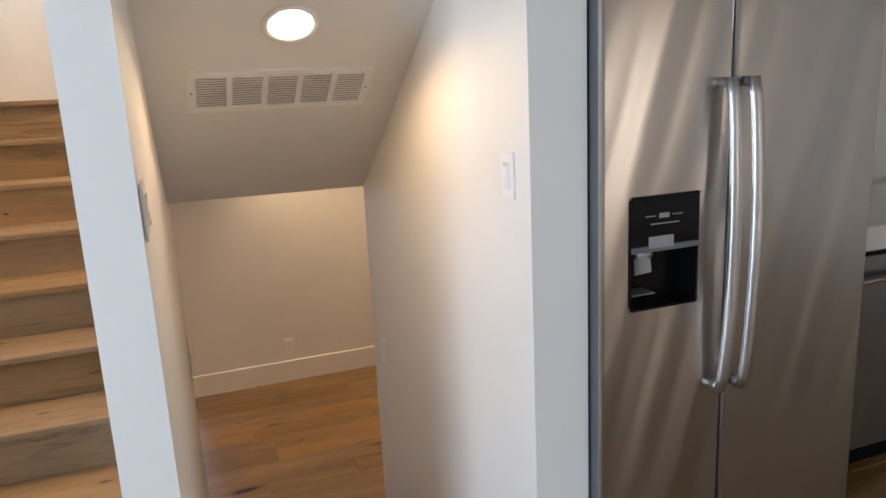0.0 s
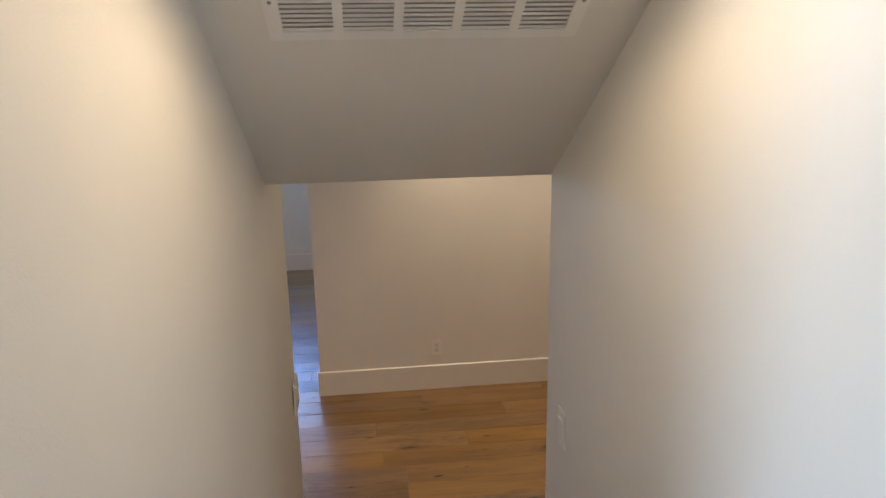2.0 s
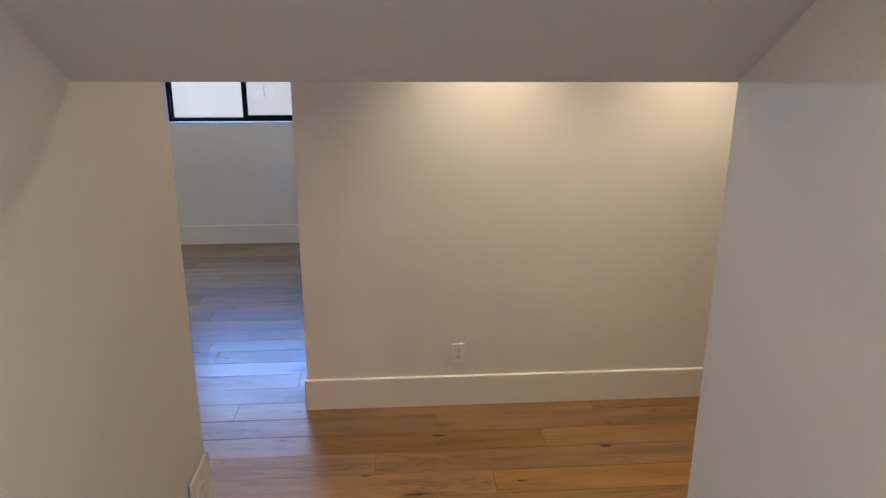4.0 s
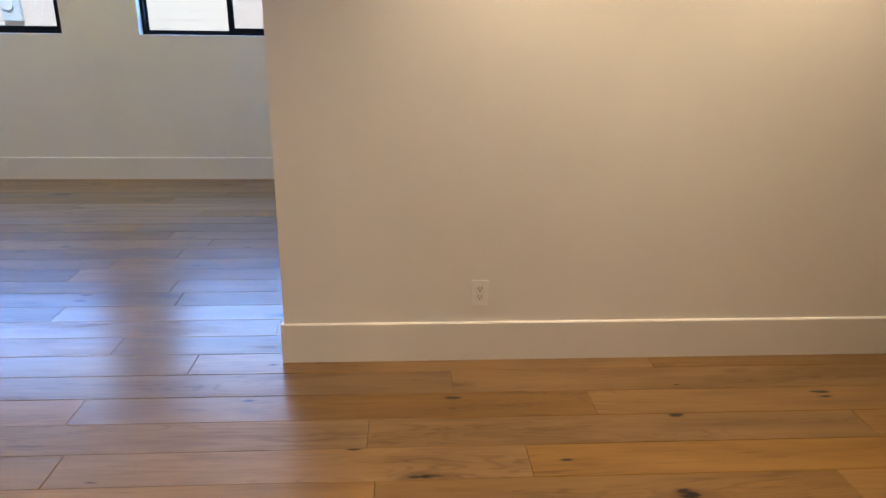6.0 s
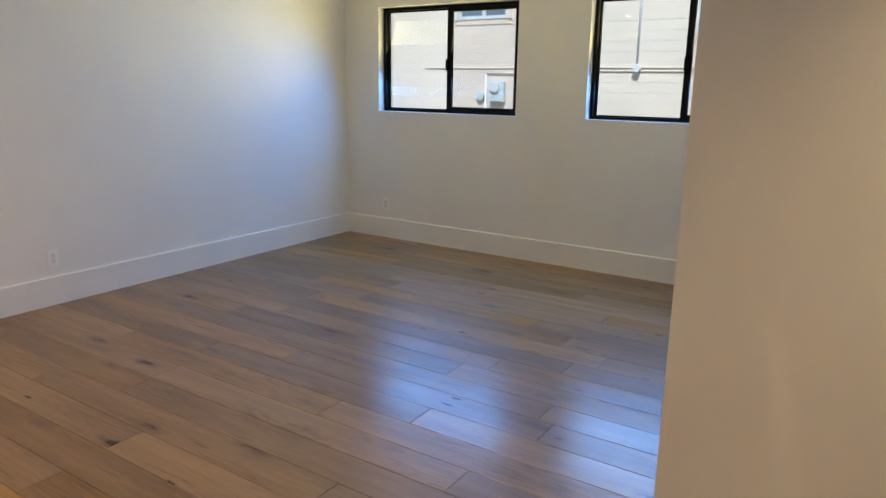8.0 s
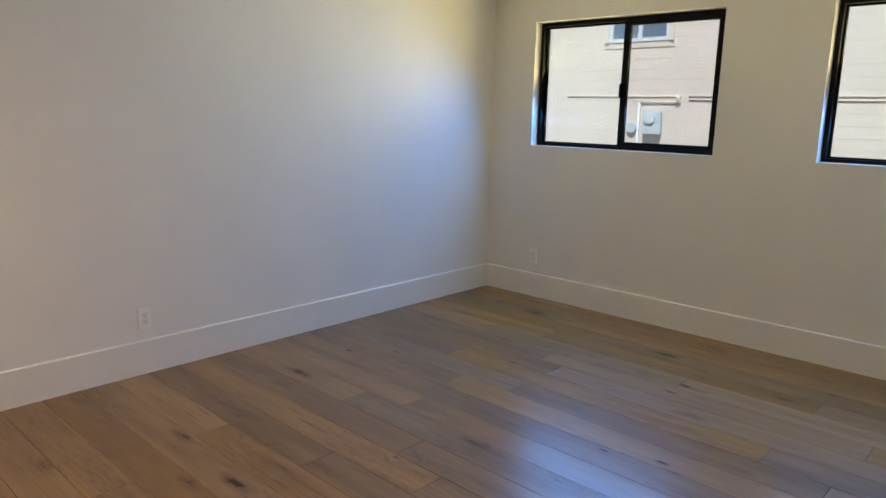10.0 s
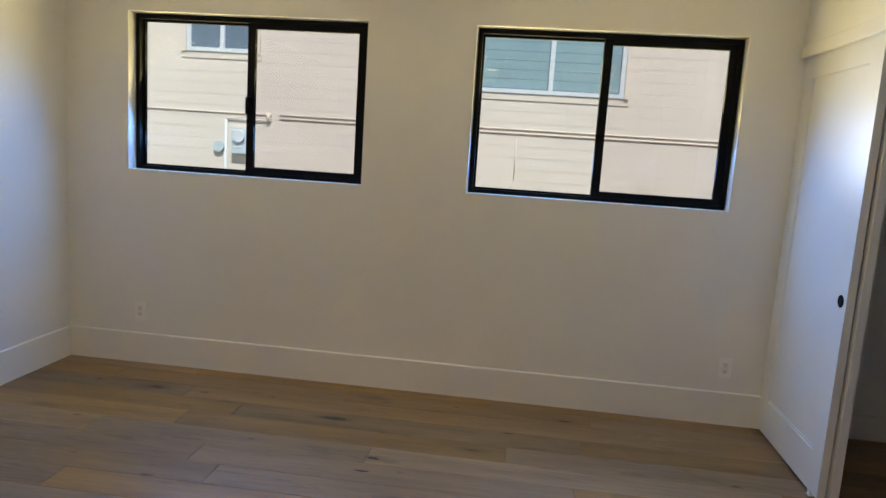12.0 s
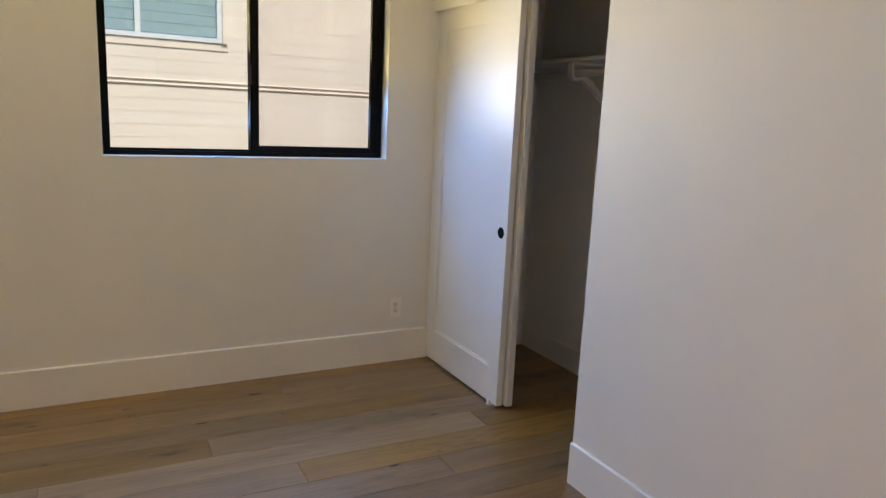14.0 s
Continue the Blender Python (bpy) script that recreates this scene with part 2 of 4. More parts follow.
def mesh_screen(name):
    m = bpy.data.materials.new(name)
    m.use_nodes = True
    nt = m.node_tree
    nt.nodes.remove(nt.nodes["Principled BSDF"])
    t = nt.nodes.new("ShaderNodeBsdfTransparent")
    t.inputs["Color"].default_value = (0.95, 0.93, 0.935, 1)
    nt.links.new(t.outputs["BSDF"], nt.nodes["Material Output"].inputs["Surface"])
    return m


def brushed(name, color, rough):
    m = material(name, color, rough, 1.0)
    nt = m.node_tree
    geo = nt.nodes.new("ShaderNodeNewGeometry")
    b = nt.nodes["Principled BSDF"]
    # the sheet is very slightly wavy
    n3 = nt.nodes.new("ShaderNodeTexNoise")
    n3.inputs["Scale"].default_value = 1.25
    # its waves run a little aslant
    turn = nt.nodes.new("ShaderNodeVectorRotate")
    turn.rotation_type = "Y_AXIS"
    turn.inputs["Angle"].default_value = -0.30
    nt.links.new(geo.outputs["Position"], turn.inputs["Vector"])
    sq = nt.nodes.new("ShaderNodeVectorMath")
    sq.operation = "MULTIPLY"
    sq.inputs[1].default_value = (2.6, 2.2, 0.22)
    nt.links.new(turn.outputs["Vector"], sq.inputs[0])
    nt.links.new(sq.outputs["Vector"], n3.inputs["Vector"])
    bp = nt.nodes.new("ShaderNodeBump")
    bp.inputs["Strength"].default_value, bp.inputs["Distance"].default_value = 0.8, 0.06
    nt.links.new(n3.outputs["Fac"], bp.inputs["Height"])
    nt.links.new(bp.outputs["Normal"], b.inputs["Normal"])
    return m


PAINT = material("wall_paint", (0.80, 0.78, 0.74), 0.55, vary=0.02, scale=2.5, bump=0.18, bump_scale=260)
CEIL = material("ceiling_paint", (0.80, 0.78, 0.74), 0.75, vary=0.02, scale=2.0, bump=0.2, bump_scale=220)
TRIM = material("trim_paint", (0.80, 0.78, 0.74), 0.35, vary=0.02, scale=4.0, bump=0.05, bump_scale=90)
DOORP = material("door_paint", (0.80, 0.79, 0.77), 0.38, vary=0.02, scale=3.0, bump=0.06, bump_scale=120)
PLATE = material("plate_plastic", (0.86, 0.84, 0.82), 0.32, vary=0.01, scale=30)
DUCT_SHADE = material("duct_shade_grey", (0.40, 0.39, 0.38), 0.7, vary=0.1, scale=30)
SLOT = material("slot_dark", (0.02, 0.018, 0.016), 0.6, vary=0.1, scale=40)
OAK = wood("oak_floor", (0.112, 0.057, 0.015), (0.300, 0.166, 0.047), 0.44, 0.48, 0.95)
STAIR = wood("oak_stair", (0.24, 0.150, 0.080), (0.47, 0.325, 0.180), 0.45, 0.66, 0.0, 1.0)
SUBFLOOR = material("subfloor", (0.05, 0.03, 0.015), 0.9, vary=0.2, scale=5)
BLACK = material("black_aluminium", (0.004, 0.004, 0.005), 0.6, vary=0.1, scale=20, spec=0.12)
BRONZE = material("dark_bronze", (0.035, 0.022, 0.015), 0.35, 0.7, vary=0.1, scale=40)
GLASS = glass("window_glass")
SCREEN = mesh_screen("insect_screen")
STEEL = brushed("stainless_steel", (0.47, 0.435, 0.40), 0.29)
STEELH = brushed("handle_steel", (0.62, 0.61, 0.60), 0.40)
STEELD = brushed("dark_stainless", (0.26, 0.25, 0.25), 0.30)
GREYM = material("grey_side_metal", (0.13, 0.135, 0.14), 0.42, 0.15, vary=0.05, scale=10)
GLOSSB = material("gloss_black", (0.004, 0.004, 0.005), 0.16, vary=0.05, scale=12, spec=0.28)
GREYP = material("grey_plastic", (0.27, 0.27, 0.27), 0.35, vary=0.04, scale=30)
QUARTZ = material("white_quartz", (0.80, 0.78, 0.75), 0.22, vary=0.03, scale=18)
CABP = material("cabinet_paint", (0.66, 0.63, 0.57), 0.40, vary=0.02, scale=5, bump=0.05, bump_scale=140)
SIDING = material("beige_siding", (0.72, 0.685, 0.655), 0.8, vary=0.04, scale=1.4, bump=0.10, bump_scale=40)
NTRIM = material("neighbour_trim", (0.72, 0.68, 0.64), 0.65, vary=0.04, scale=4, bump=0.2, bump_scale=60)
VINYL = material("white_vinyl", (0.66, 0.75, 0.86), 0.4, vary=0.03, scale=8)
# Blue of the reflected surroundings is mixed into the pane colour.
NGLASS = material("neighbour_glass", (0.09, 0.16, 0.26), 0.04, vary=0.10, scale=1.2, spec=1.0)
REFLM = material("siding_reflection", (0.22, 0.37, 0.46), 0.5, vary=0.06, scale=5)
METERB = material("meter_box", (0.50, 0.64, 0.75), 0.5, vary=0.06, scale=9)
PIPEM = material("painted_conduit", (0.72, 0.65, 0.59), 0.6, vary=0.05, scale=9)
GROUND = material("packed_earth", (0.22, 0.19, 0.15), 0.95, vary=0.25, scale=1.5, bump=0.8, bump_scale=25)
LENS = emitter("lamp_lens", (1.0, 0.86, 0.66), 9.0)


# ---- mesh helpers ----
def add_box(bm, x0, y0, z0, x1, y1, z1):
    r = bmesh.ops.create_cube(bm, size=1, matrix=Matrix.LocRotScale(((x0 + x1) / 2, (y0 + y1) / 2, (z0 + z1) / 2), None, (abs(x1 - x0), abs(y1 - y0), abs(z1 - z0))))
    return r["verts"]


def add_prism(bm, ring, axis, a, b):
    """A closed outline (pairs) pushed along an axis from a to b."""
    def put(p, h):
        return {"x": (h, p[0], p[1]), "y": (p[0], h, p[1]), "z": (p[0], p[1], h)}[axis]
    lo = [bm.verts.new(put(p, a)) for p in ring]
    hi = [bm.verts.new(put(p, b)) for p in ring]
    n = len(ring)
    bm.faces.new(lo)
    bm.faces.new(hi[::-1])
    for i in range(n):
        bm.faces.new((lo[i], hi[i], hi[(i + 1) % n], lo[(i + 1) % n]))
    bmesh.ops.recalc_face_normals(bm, faces=bm.faces)


def add_cyl(bm, center, radius, depth, axis="z", seg=24, r2=None):
    rot = {"z": Matrix(), "x": pose(0, 0, 0, 0, 90, 0), "y": pose(0, 0, 0, 90, 0, 0)}[axis]
    bmesh.ops.create_cone(bm, cap_ends=True, segments=seg, radius1=radius, radius2=radius if r2 is None else r2, depth=depth, matrix=Matrix.Translation(center) @ rot)


def add_ring(bm, center, r_in, r_out, h, seg=32):
    """A flat trim ring, lying, its lower face rounded in."""
    prof = [(r_in, 0), (r_in, -h * 0.5), ((r_in + r_out) / 2, -h), (r_out, -h * 0.35), (r_out, 0)]
    loops = []
    for i in range(seg):
        a = 2 * math.pi * i / seg
        loops.append([bm.verts.new((center[0] + r * math.cos(a), center[1] + r * math.sin(a), center[2] + z)) for r, z in prof])
    n = len(prof)
    for i in range(seg):
        p, q = loops[i], loops[(i + 1) % seg]
        for j in range(n):
            bm.faces.new((p[j], q[j], q[(j + 1) % n], p[(j + 1) % n]))
    bmesh.ops.recalc_face_normals(bm, faces=bm.faces)


def bevelled(bm, width, seg=2):
    bmesh.ops.bevel(bm, geom=list(bm.edges), offset=width, segments=seg, affect="EDGES", profile=0.6, clamp_overlap=True)
    return bm


def box(x0, y0, z0, x1, y1, z1, bevel=0.0, seg=2):
    bm = bmesh.new()
    add_box(bm, x0, y0, z0, x1, y1, z1)
    if bevel:
        bevelled(bm, bevel, seg)
    return bm


def link(name, bm, mat, smooth=False):
    me = bpy.data.meshes.new(name)
    bm.to_mesh(me)
    bm.free()
    me.materials.append(mat)
    if smooth:
        me.polygons.foreach_set("use_smooth", [True] * len(me.polygons))
    return new(name, me)


def part(name, bm, mat, parent, label="", smooth=False):
    ob = link(name, bm, mat, smooth)
    ob.parent = parent
    return tagged(ob, label)


def thing(name, m, label, category, group="", kind=""):
    ob = new(name)
    ob.matrix_world = m
    ob.empty_display_size = 0.1
    return tagged(ob, label, category, group, kind)


def structure(name, bm, mat, label, category):
    return tagged(link(name, bm, mat), label, category, kind="structure")


def boxes(*list_of):
    bm = bmesh.new()
    for b in list_of:
        add_box(bm, *b)
    return bm


# ---- plan ----
ZU, ZC, ZC2 = 0.89, 2.44, 3.35          # upper floor, lower ceiling, upper ceiling
XW, YW = -4.09, 3.39                    # bedroom's left wall, window wall
LX0, LX1 = -0.013, 0.097                 # wall left of the stairs
RX0, RX1 = 0.932, 1.074                 # wall right of the stairs
WINS = ((-3.69, -2.245), (-1.628, -0.185))
WZ0, WZ1 = 1.205, 2.135
SOF_Y, SOF_Z, SOF_S = -2.545, 1.892, 0.62

# ---- large structure: lower level ----
bm = bmesh.new()
T = 3.56
add_box(bm, XW - 0.13, YW, -0.15, 2.75, T, WZ0)
add_box(bm, XW - 0.13, YW, WZ1, 2.75, T, 2.75)
add_box(bm, XW - 0.13, YW, WZ0, WINS[0][0], T, WZ1)
add_box(bm, WINS[0][1], YW, WZ0, WINS[1][0], T, WZ1)
add_box(bm, WINS[1][1], YW, WZ0, 2.75, T, WZ1)
structure("wall_north", bm, PAINT, "off-white painted wall with two sliding windows", "wall")
structure("wall_west", box(XW - 0.13, -2.3, -0.15, XW, YW, 2.75), PAINT, "off-white painted bedroom wall with smooth finish", "wall")
bm = bmesh.new()
add_prism(bm, [(0.014, 0.014), (3.6, 0.014), (3.6, 0.13), (0.135, 0.13), (0.135, 1.81), (0.014, 1.81)], "z", -0.15, ZC)
structure("wall_partition", bm, PAINT, "off-white painted partition wall with a sharp corner", "wall")
structure("wall_east", boxes((2.62, -2.72, -0.15, 2.75, -1.020, ZC), (3.6, -1.145, -0.15, 3.73, 0.13, ZC), (2.75, -1.145, -0.15, 3.6, -1.020, ZC)), PAINT, "off-white painted wall behind the vanity cabinet", "wall")
structure("wall_hall_south", box(RX1, -2.70, -0.15, 2.62, -2.547, ZC), PAINT, "off-white painted wall beside the stair foot", "wall")
structure("wall_south", boxes((XW - 0.13, -2.30, -0.15, -1.0, -2.185, 2.75), (-1.0, -2.30, -0.15, LX0, -2.185, 1.68)), PAINT, "off-white painted wall under the upper stairs", "wall")
bm = bmesh.new()
add_box(bm, 0.088, 1.811, 2.0975, 0.165, YW, ZC)
structure("wall_closet_header", bm, PAINT, "painted wall strip over the closet opening", "wall")
structure("wall_closet_back", box(0.83, 0.13, -0.15, 0.95, YW, ZC), PAINT, "plain painted back wall of the closet", "wall")
structure("ceiling", boxes((XW - 0.13, SOF_Y + 0.001, ZC, -1.0, T, ZC + 0.12), (-1.0, -0.88, ZC, LX0, T, ZC + 0.12), (LX0, SOF_Y + 0.001, ZC, 3.73, T, ZC + 0.12)), CEIL, "flat white painted ceiling", "ceiling")

bm = bmesh.new()
add_prism(bm, [(-2.185, 1.60), (-1.60, 2.02), (-0.88, 2.02), (-0.88, 2.12), (-1.60, 2.12), (-2.185, 1.69)], "x", -0.89, LX0)
structure("soffit_stairs", bm, CEIL, "painted boxing under the upper stairs", "soffit")
# the passage down: side walls, sloped ceiling
# (the old walls run a centimetre out of line)
bm = bmesh.new()
add_prism(bm, [(LX0 - 0.008, -4.185), (LX1 - 0.009, -4.195), (LX1 + 0.003, -2.196), (LX0, -2.196)], "z", -0.15, 4.75)
add_box(bm, LX0, -2.193, 2.56, LX1, -1.0, 4.75)
structure("wall_stair_left", bm, PAINT, "white painted wall between the two flights", "wall")
bm = bmesh.new()
add_prism(bm, [(RX0 - 0.011, -4.20), (RX1, -4.20), (RX1, -2.545), (RX0 + 0.005, -2.545)], "z", -0.15, ZC2)
structure("wall_stair_right", bm, PAINT, "white painted wall between stairs and refrigerator", "wall")
bm = bmesh.new()
zt = SOF_Z + SOF_S * (4.18 + SOF_Y)
add_prism(bm, [(SOF_Y, SOF_Z), (SOF_Y, ZC + 0.12), (-2.9, 3.6), (-4.18, 3.6), (-4.18, zt)], "x", LX1 - 0.008, RX0 + 0.004)
structure("ceiling_slope", bm, CEIL, "sloped painted ceiling over the stairs down", "ceiling")

# ---- large structure: upper level ----
structure("floor_upper_base", boxes((-4.2, -9.6, ZU - 0.25, 5.2, -4.20, ZU - 0.019), (LX1, -4.20, ZU - 0.25, RX0, -3.85, ZU - 0.019), (RX1, -4.20, ZU - 0.25, 5.2, -3.3, ZU - 0.019), (-4.2, -4.20, ZU - 0.25, LX0, -3.3, ZU - 0.019)), SUBFLOOR, "timber base under the upper floor boards", "floor")
structure("ceiling_upper", boxes((-4.2, -9.6, ZC2, 5.2, -4.18, ZC2 + 0.15), (RX0, -4.18, ZC2, 5.2, -3.2, ZC2 + 0.15)), CEIL, "flat white painted ceiling", "ceiling")
structure("wall_upper_west", boxes((-4.2, -9.6, ZU, -4.08, -8.0, ZC2), (-4.2, -6.2, ZU, -4.08, -3.9, ZC2), (-4.2, -8.0, ZU, -4.08, -6.2, 1.3), (-4.2, -8.0, 3.1, -4.08, -6.2, ZC2)), PAINT, "white painted living room wall with a window", "wall")
structure("wall_upper_east", box(5.08, -9.6, ZU, 5.2, -3.2, ZC2), PAINT, "white painted kitchen wall", "wall")
structure("wall_upper_south", boxes((-4.2, -9.6, ZU, 3.3, -9.46, ZC2), (4.1, -9.6, ZU, 5.2, -9.46, ZC2), (3.3, -9.6, ZU, 4.1, -9.46, 1.1), (3.3, -9.6, 3.1, 4.1, -9.46, ZC2)), PAINT, "white painted living room wall round the added narrow window", "wall")
structure("wall_kitchen_back", box(RX1, -3.32, ZU - 0.25, 5.2, -3.2, ZC2), PAINT, "white painted wall behind the kitchen counter", "wall")
structure("wall_upper_north", box(-4.2, -4.02, ZU, -1.0, -3.9, ZC2), PAINT, "white painted wall beside the upper stairs", "wall")
structure("wall_shaft_left", boxes((-1.0, -4.02, ZU - 0.2, -0.89, -2.185, 4.75), (-1.0, -2.185, 1.72, -0.89, -1.93, 4.75), (-1.0, -1.93, 2.2, -0.89, -1.0, 3.4), (-1.0, -1.93, 4.3, -0.89, -1.0, 4.75), (-1.0, -1.15, 3.4, -0.89, -1.0, 4.3)), PAINT, "cream painted wall along the upper stairs", "wall")
structure("wall_landing", boxes((-1.0, -1.0, 2.2, 1.0, -0.88, 4.75)), PAINT, "painted wall at the upper landing", "wall")
structure("ceiling_shaft", boxes((-1.0, -4.2, 4.75, 1.0, -0.88, 4.9), (-1.0, -4.32, ZC2, 0.1, -4.2, 4.75)), CEIL, "white painted ceiling over the upper stairs", "ceiling")
# Out-of-view slab, added only to keep sky light out of the rooms.
structure("roof", box(-4.4, -9.8, 4.9, 5.4, 3.8, 5.1), CEIL, "unseen slab added over the house to block the sky", "roof")

# ---- floors ----
structure("floor_base", box(XW, -3.0, -0.15, 3.6, YW, -0.016), SUBFLOOR, "dark base under the oak floor boards", "floor")
floor = thing("floor", pose(0, 0, 0), "wide-plank oak floor with dark knots and satin finish", "floor", kind="structure")


def plank_mesh(name, length, width, thick=0.014, e=0.0015):
    x, y = length / 2, width / 2
    rings = [[(-x, -y, -thick), (x, -y, -thick), (x, y, -thick), (-x, y, -thick)],
             [(-x, -y, -e), (x, -y, -e), (x, y, -e), (-x, y, -e)],
             [(-x + e, -y + e, 0), (x - e, -y + e, 0), (x - e, y - e, 0), (-x + e, y - e, 0)]]
    verts = [v for r in rings for v in r]
    faces = [(3, 2, 1, 0), (8, 9, 10, 11)]
    for k in (0, 4):
        faces += [(k + i, k + (i + 1) % 4, k + 4 + (i + 1) % 4, k + 4 + i) for i in range(4)]
    me = bpy.data.meshes.new(name)
    me.from_pydata(verts, [], faces)
    return me


def lay_planks(parent, mat, x0, x1, y0, y1, origin, pitch, joints, z, keep, rng):
    """Boards along x in rows of one width; known end joints first, the rest spaced at random."""
    k0, k1 = math.floor((y0 - origin) / pitch), math.ceil((y1 - origin) / pitch)
    for k in range(k0, k1):
        lo, hi = max(y0, origin + k * pitch), min(y1, origin + (k + 1) * pitch)
        if hi - lo < 0.01:
            continue
        cuts = list(joints.get(k, ())) or [rng.uniform(x0 + 0.3, x0 + 1.9)]
        cuts.sort()
        ends = [cuts[0]]
        for a, b in zip(cuts, cuts[1:]):
            n = max(1, round((b - a) / 1.75))
            ends += [a + (b - a) * (i + 1) / n for i in range(n)]
        while ends[0] > x0 + 0.35:
            ends.insert(0, ends[0] - rng.uniform(1.35, 2.0))
        while ends[-1] < x1 - 0.35:
            ends.append(ends[-1] + rng.uniform(1.35, 2.0))
        ends[0], ends[-1] = x0, x1
        for a, b in zip(ends, ends[1:]):
            if b - a < 0.02 or not keep((a + b) / 2, (lo + hi) / 2):
                continue
            me = plank_mesh("plank", b - a - 0.0012, hi - lo - 0.0008)
            me.materials.append(mat)
            ob = new("plank", me)
            ob.parent = parent
            ob.location = ((a + b) / 2, (lo + hi) / 2, z)
            ob.rotation_euler = (rng.gauss(0, 0.004), 0, 0)


def baseboard(name, ring_pts, label, h=0.191, t=0.0125):
    """Flat board with a small eased top edge, along straight runs given as (x0, y0, x1, y1, nx, ny)."""
    bm = bmesh.new()
    for x0, y0, x1, y1, nx, ny in ring_pts:
        d = Vector((x1 - x0, y1 - y0, 0))
        n = Vector((nx, ny, 0))
        prof = [(0, 0), (t, 0), (t, h - 0.005), (t - 0.005, h), (0, h)]
        a = [bm.verts.new(Vector((x0, y0, 0)) + n * p + Vector((0, 0, q))) for p, q in prof]
        b = [bm.verts.new(Vector((x0, y0, 0)) + d + n * p + Vector((0, 0, q))) for p, q in prof]
        bm.faces.new(a)
        bm.faces.new(b[::-1])
        for i in range(5):
            bm.faces.new((a[i], b[i], b[(i + 1) % 5], a[(i + 1) % 5]))
    bmesh.ops.recalc_face_normals(bm, faces=bm.faces)
    return structure(name, bm, TRIM, label, "baseboard")


baseboard("baseboard_north", [(XW + 0.015, YW, 0.135, YW, 0, -1)], "tall flat white baseboard under the windows")
baseboard("baseboard_west", [(XW, -2.18, XW, YW, 1, 0)], "tall flat white baseboard along the bedroom wall")
baseboard("baseboard_partition", [(0.0, 0.014, 3.6, 0.014, 0, -1), (0.014, 0.0, 0.014, 1.81, -1, 0)], "tall flat cream baseboard round the partition corner", 0.178)
baseboard("baseboard_closet", [(0.23, YW, 0.815, YW, 0, -1), (0.83, 0.13, 0.83, YW, -1, 0)], "tall flat white baseboard inside the closet", 0.14)

# ---- windows ----


def frame_ring(bm, x0, z0, x1, z1, y0, y1, left, right, bottom, top):
    add_box(bm, x0, y0, z0, x0 + left, y1, z1)
    add_box(bm, x1 - right, y0, z0, x1, y1, z1)
    add_box(bm, x0 + left, y0, z0, x1 - right, y1, z0 + bottom)
    add_box(bm, x0 + left, y0, z1 - top, x1 - right, y1, z1)


def sliding_window(name, x0, x1):
    w, h = x1 - x0, WZ1 - WZ0
    win = thing(name, pose(x0, YW, WZ0), "black aluminium sliding window set deep in the wall", "window", "bedroom windows", "structure")
    bm = bmesh.new()
    frame_ring(bm, 0.004, 0.004, w - 0.004, h - 0.004, 0.075, 0.15, 0.024, 0.024, 0.022, 0.026)
    part("window_frame", bm, BLACK, win)
    mid = w * 0.5
    bm = bmesh.new()
    frame_ring(bm, 0.028, 0.026, mid + 0.012, h - 0.030, 0.118, 0.142, 0.010, 0.030, 0.010, 0.012)
    fixed = part("fixed_sash", bm, BLACK, win)
    part("pane", box(0.036, 0.127, 0.034, mid - 0.016, 0.131, h - 0.04), GLASS, fixed, "clear glass pane").visible_shadow = False
    bm = bmesh.new()
    frame_ring(bm, mid - 0.018, 0.026, w - 0.028, h - 0.030, 0.084, 0.112, 0.046, 0.042, 0.034, 0.032)
    sash = part("sliding_sash", bm, BLACK, win)
    part("pane", box(mid + 0.026, 0.096, 0.058, w - 0.068, 0.100, h - 0.06), GLASS, sash, "clear glass pane").visible_shadow = False
    part("latch", box(mid - 0.017, 0.056, h * 0.40, mid + 0.004, 0.0845, h * 0.40 + 0.10, 0.004), BLACK, sash, "black pull latch")
    sc = part("insect_screen", box(mid, 0.1445, 0.03, w - 0.03, 0.1455, h - 0.03), SCREEN, win, "fine grey insect screen")
    sc.visible_shadow = False
    part("window_sill", box(0.002, 0.001, 0.0008, w - 0.002, 0.074, 0.004), TRIM, win, "white painted sill")
    return win


sliding_window("window_1", *WINS[0])
sliding_window("window_2", *WINS[1])

living = thing("window_3", pose(-4.14, -8.0, 1.3, 0, 0, 90), "white-framed living room window", "window", kind="structure")
bm = bmesh.new()
frame_ring(bm, 0, 0, 1.8, 1.8, -0.03, 0.03, 0.06, 0.06, 0.06, 0.06)
add_box(bm, 0.875, -0.03, 0.06, 0.925, 0.03, 1.74)
part("window_frame", bm, TRIM, living)
part("pane", box(0.06, -0.004, 0.06, 1.74, 0.004, 1.74), GLASS, living, "clear glass pane").visible_shadow = False
# Unseen narrow window, added so the refrigerator has something bright to reflect.
narrow = thing("window_4", pose(3.3, -9.5, 1.1), "added unseen narrow window that the refrigerator reflects", "window", kind="structure")
bm = bmesh.new()
frame_ring(bm, 0, 0, 0.8, 2.0, -0.03, 0.03, 0.05, 0.05, 0.05, 0.05)
part("window_frame", bm, TRIM, narrow)
part("pane", box(0.05, -0.004, 0.05, 0.75, 0.004, 1.95), GLASS, narrow, "clear glass pane").visible_shadow = False

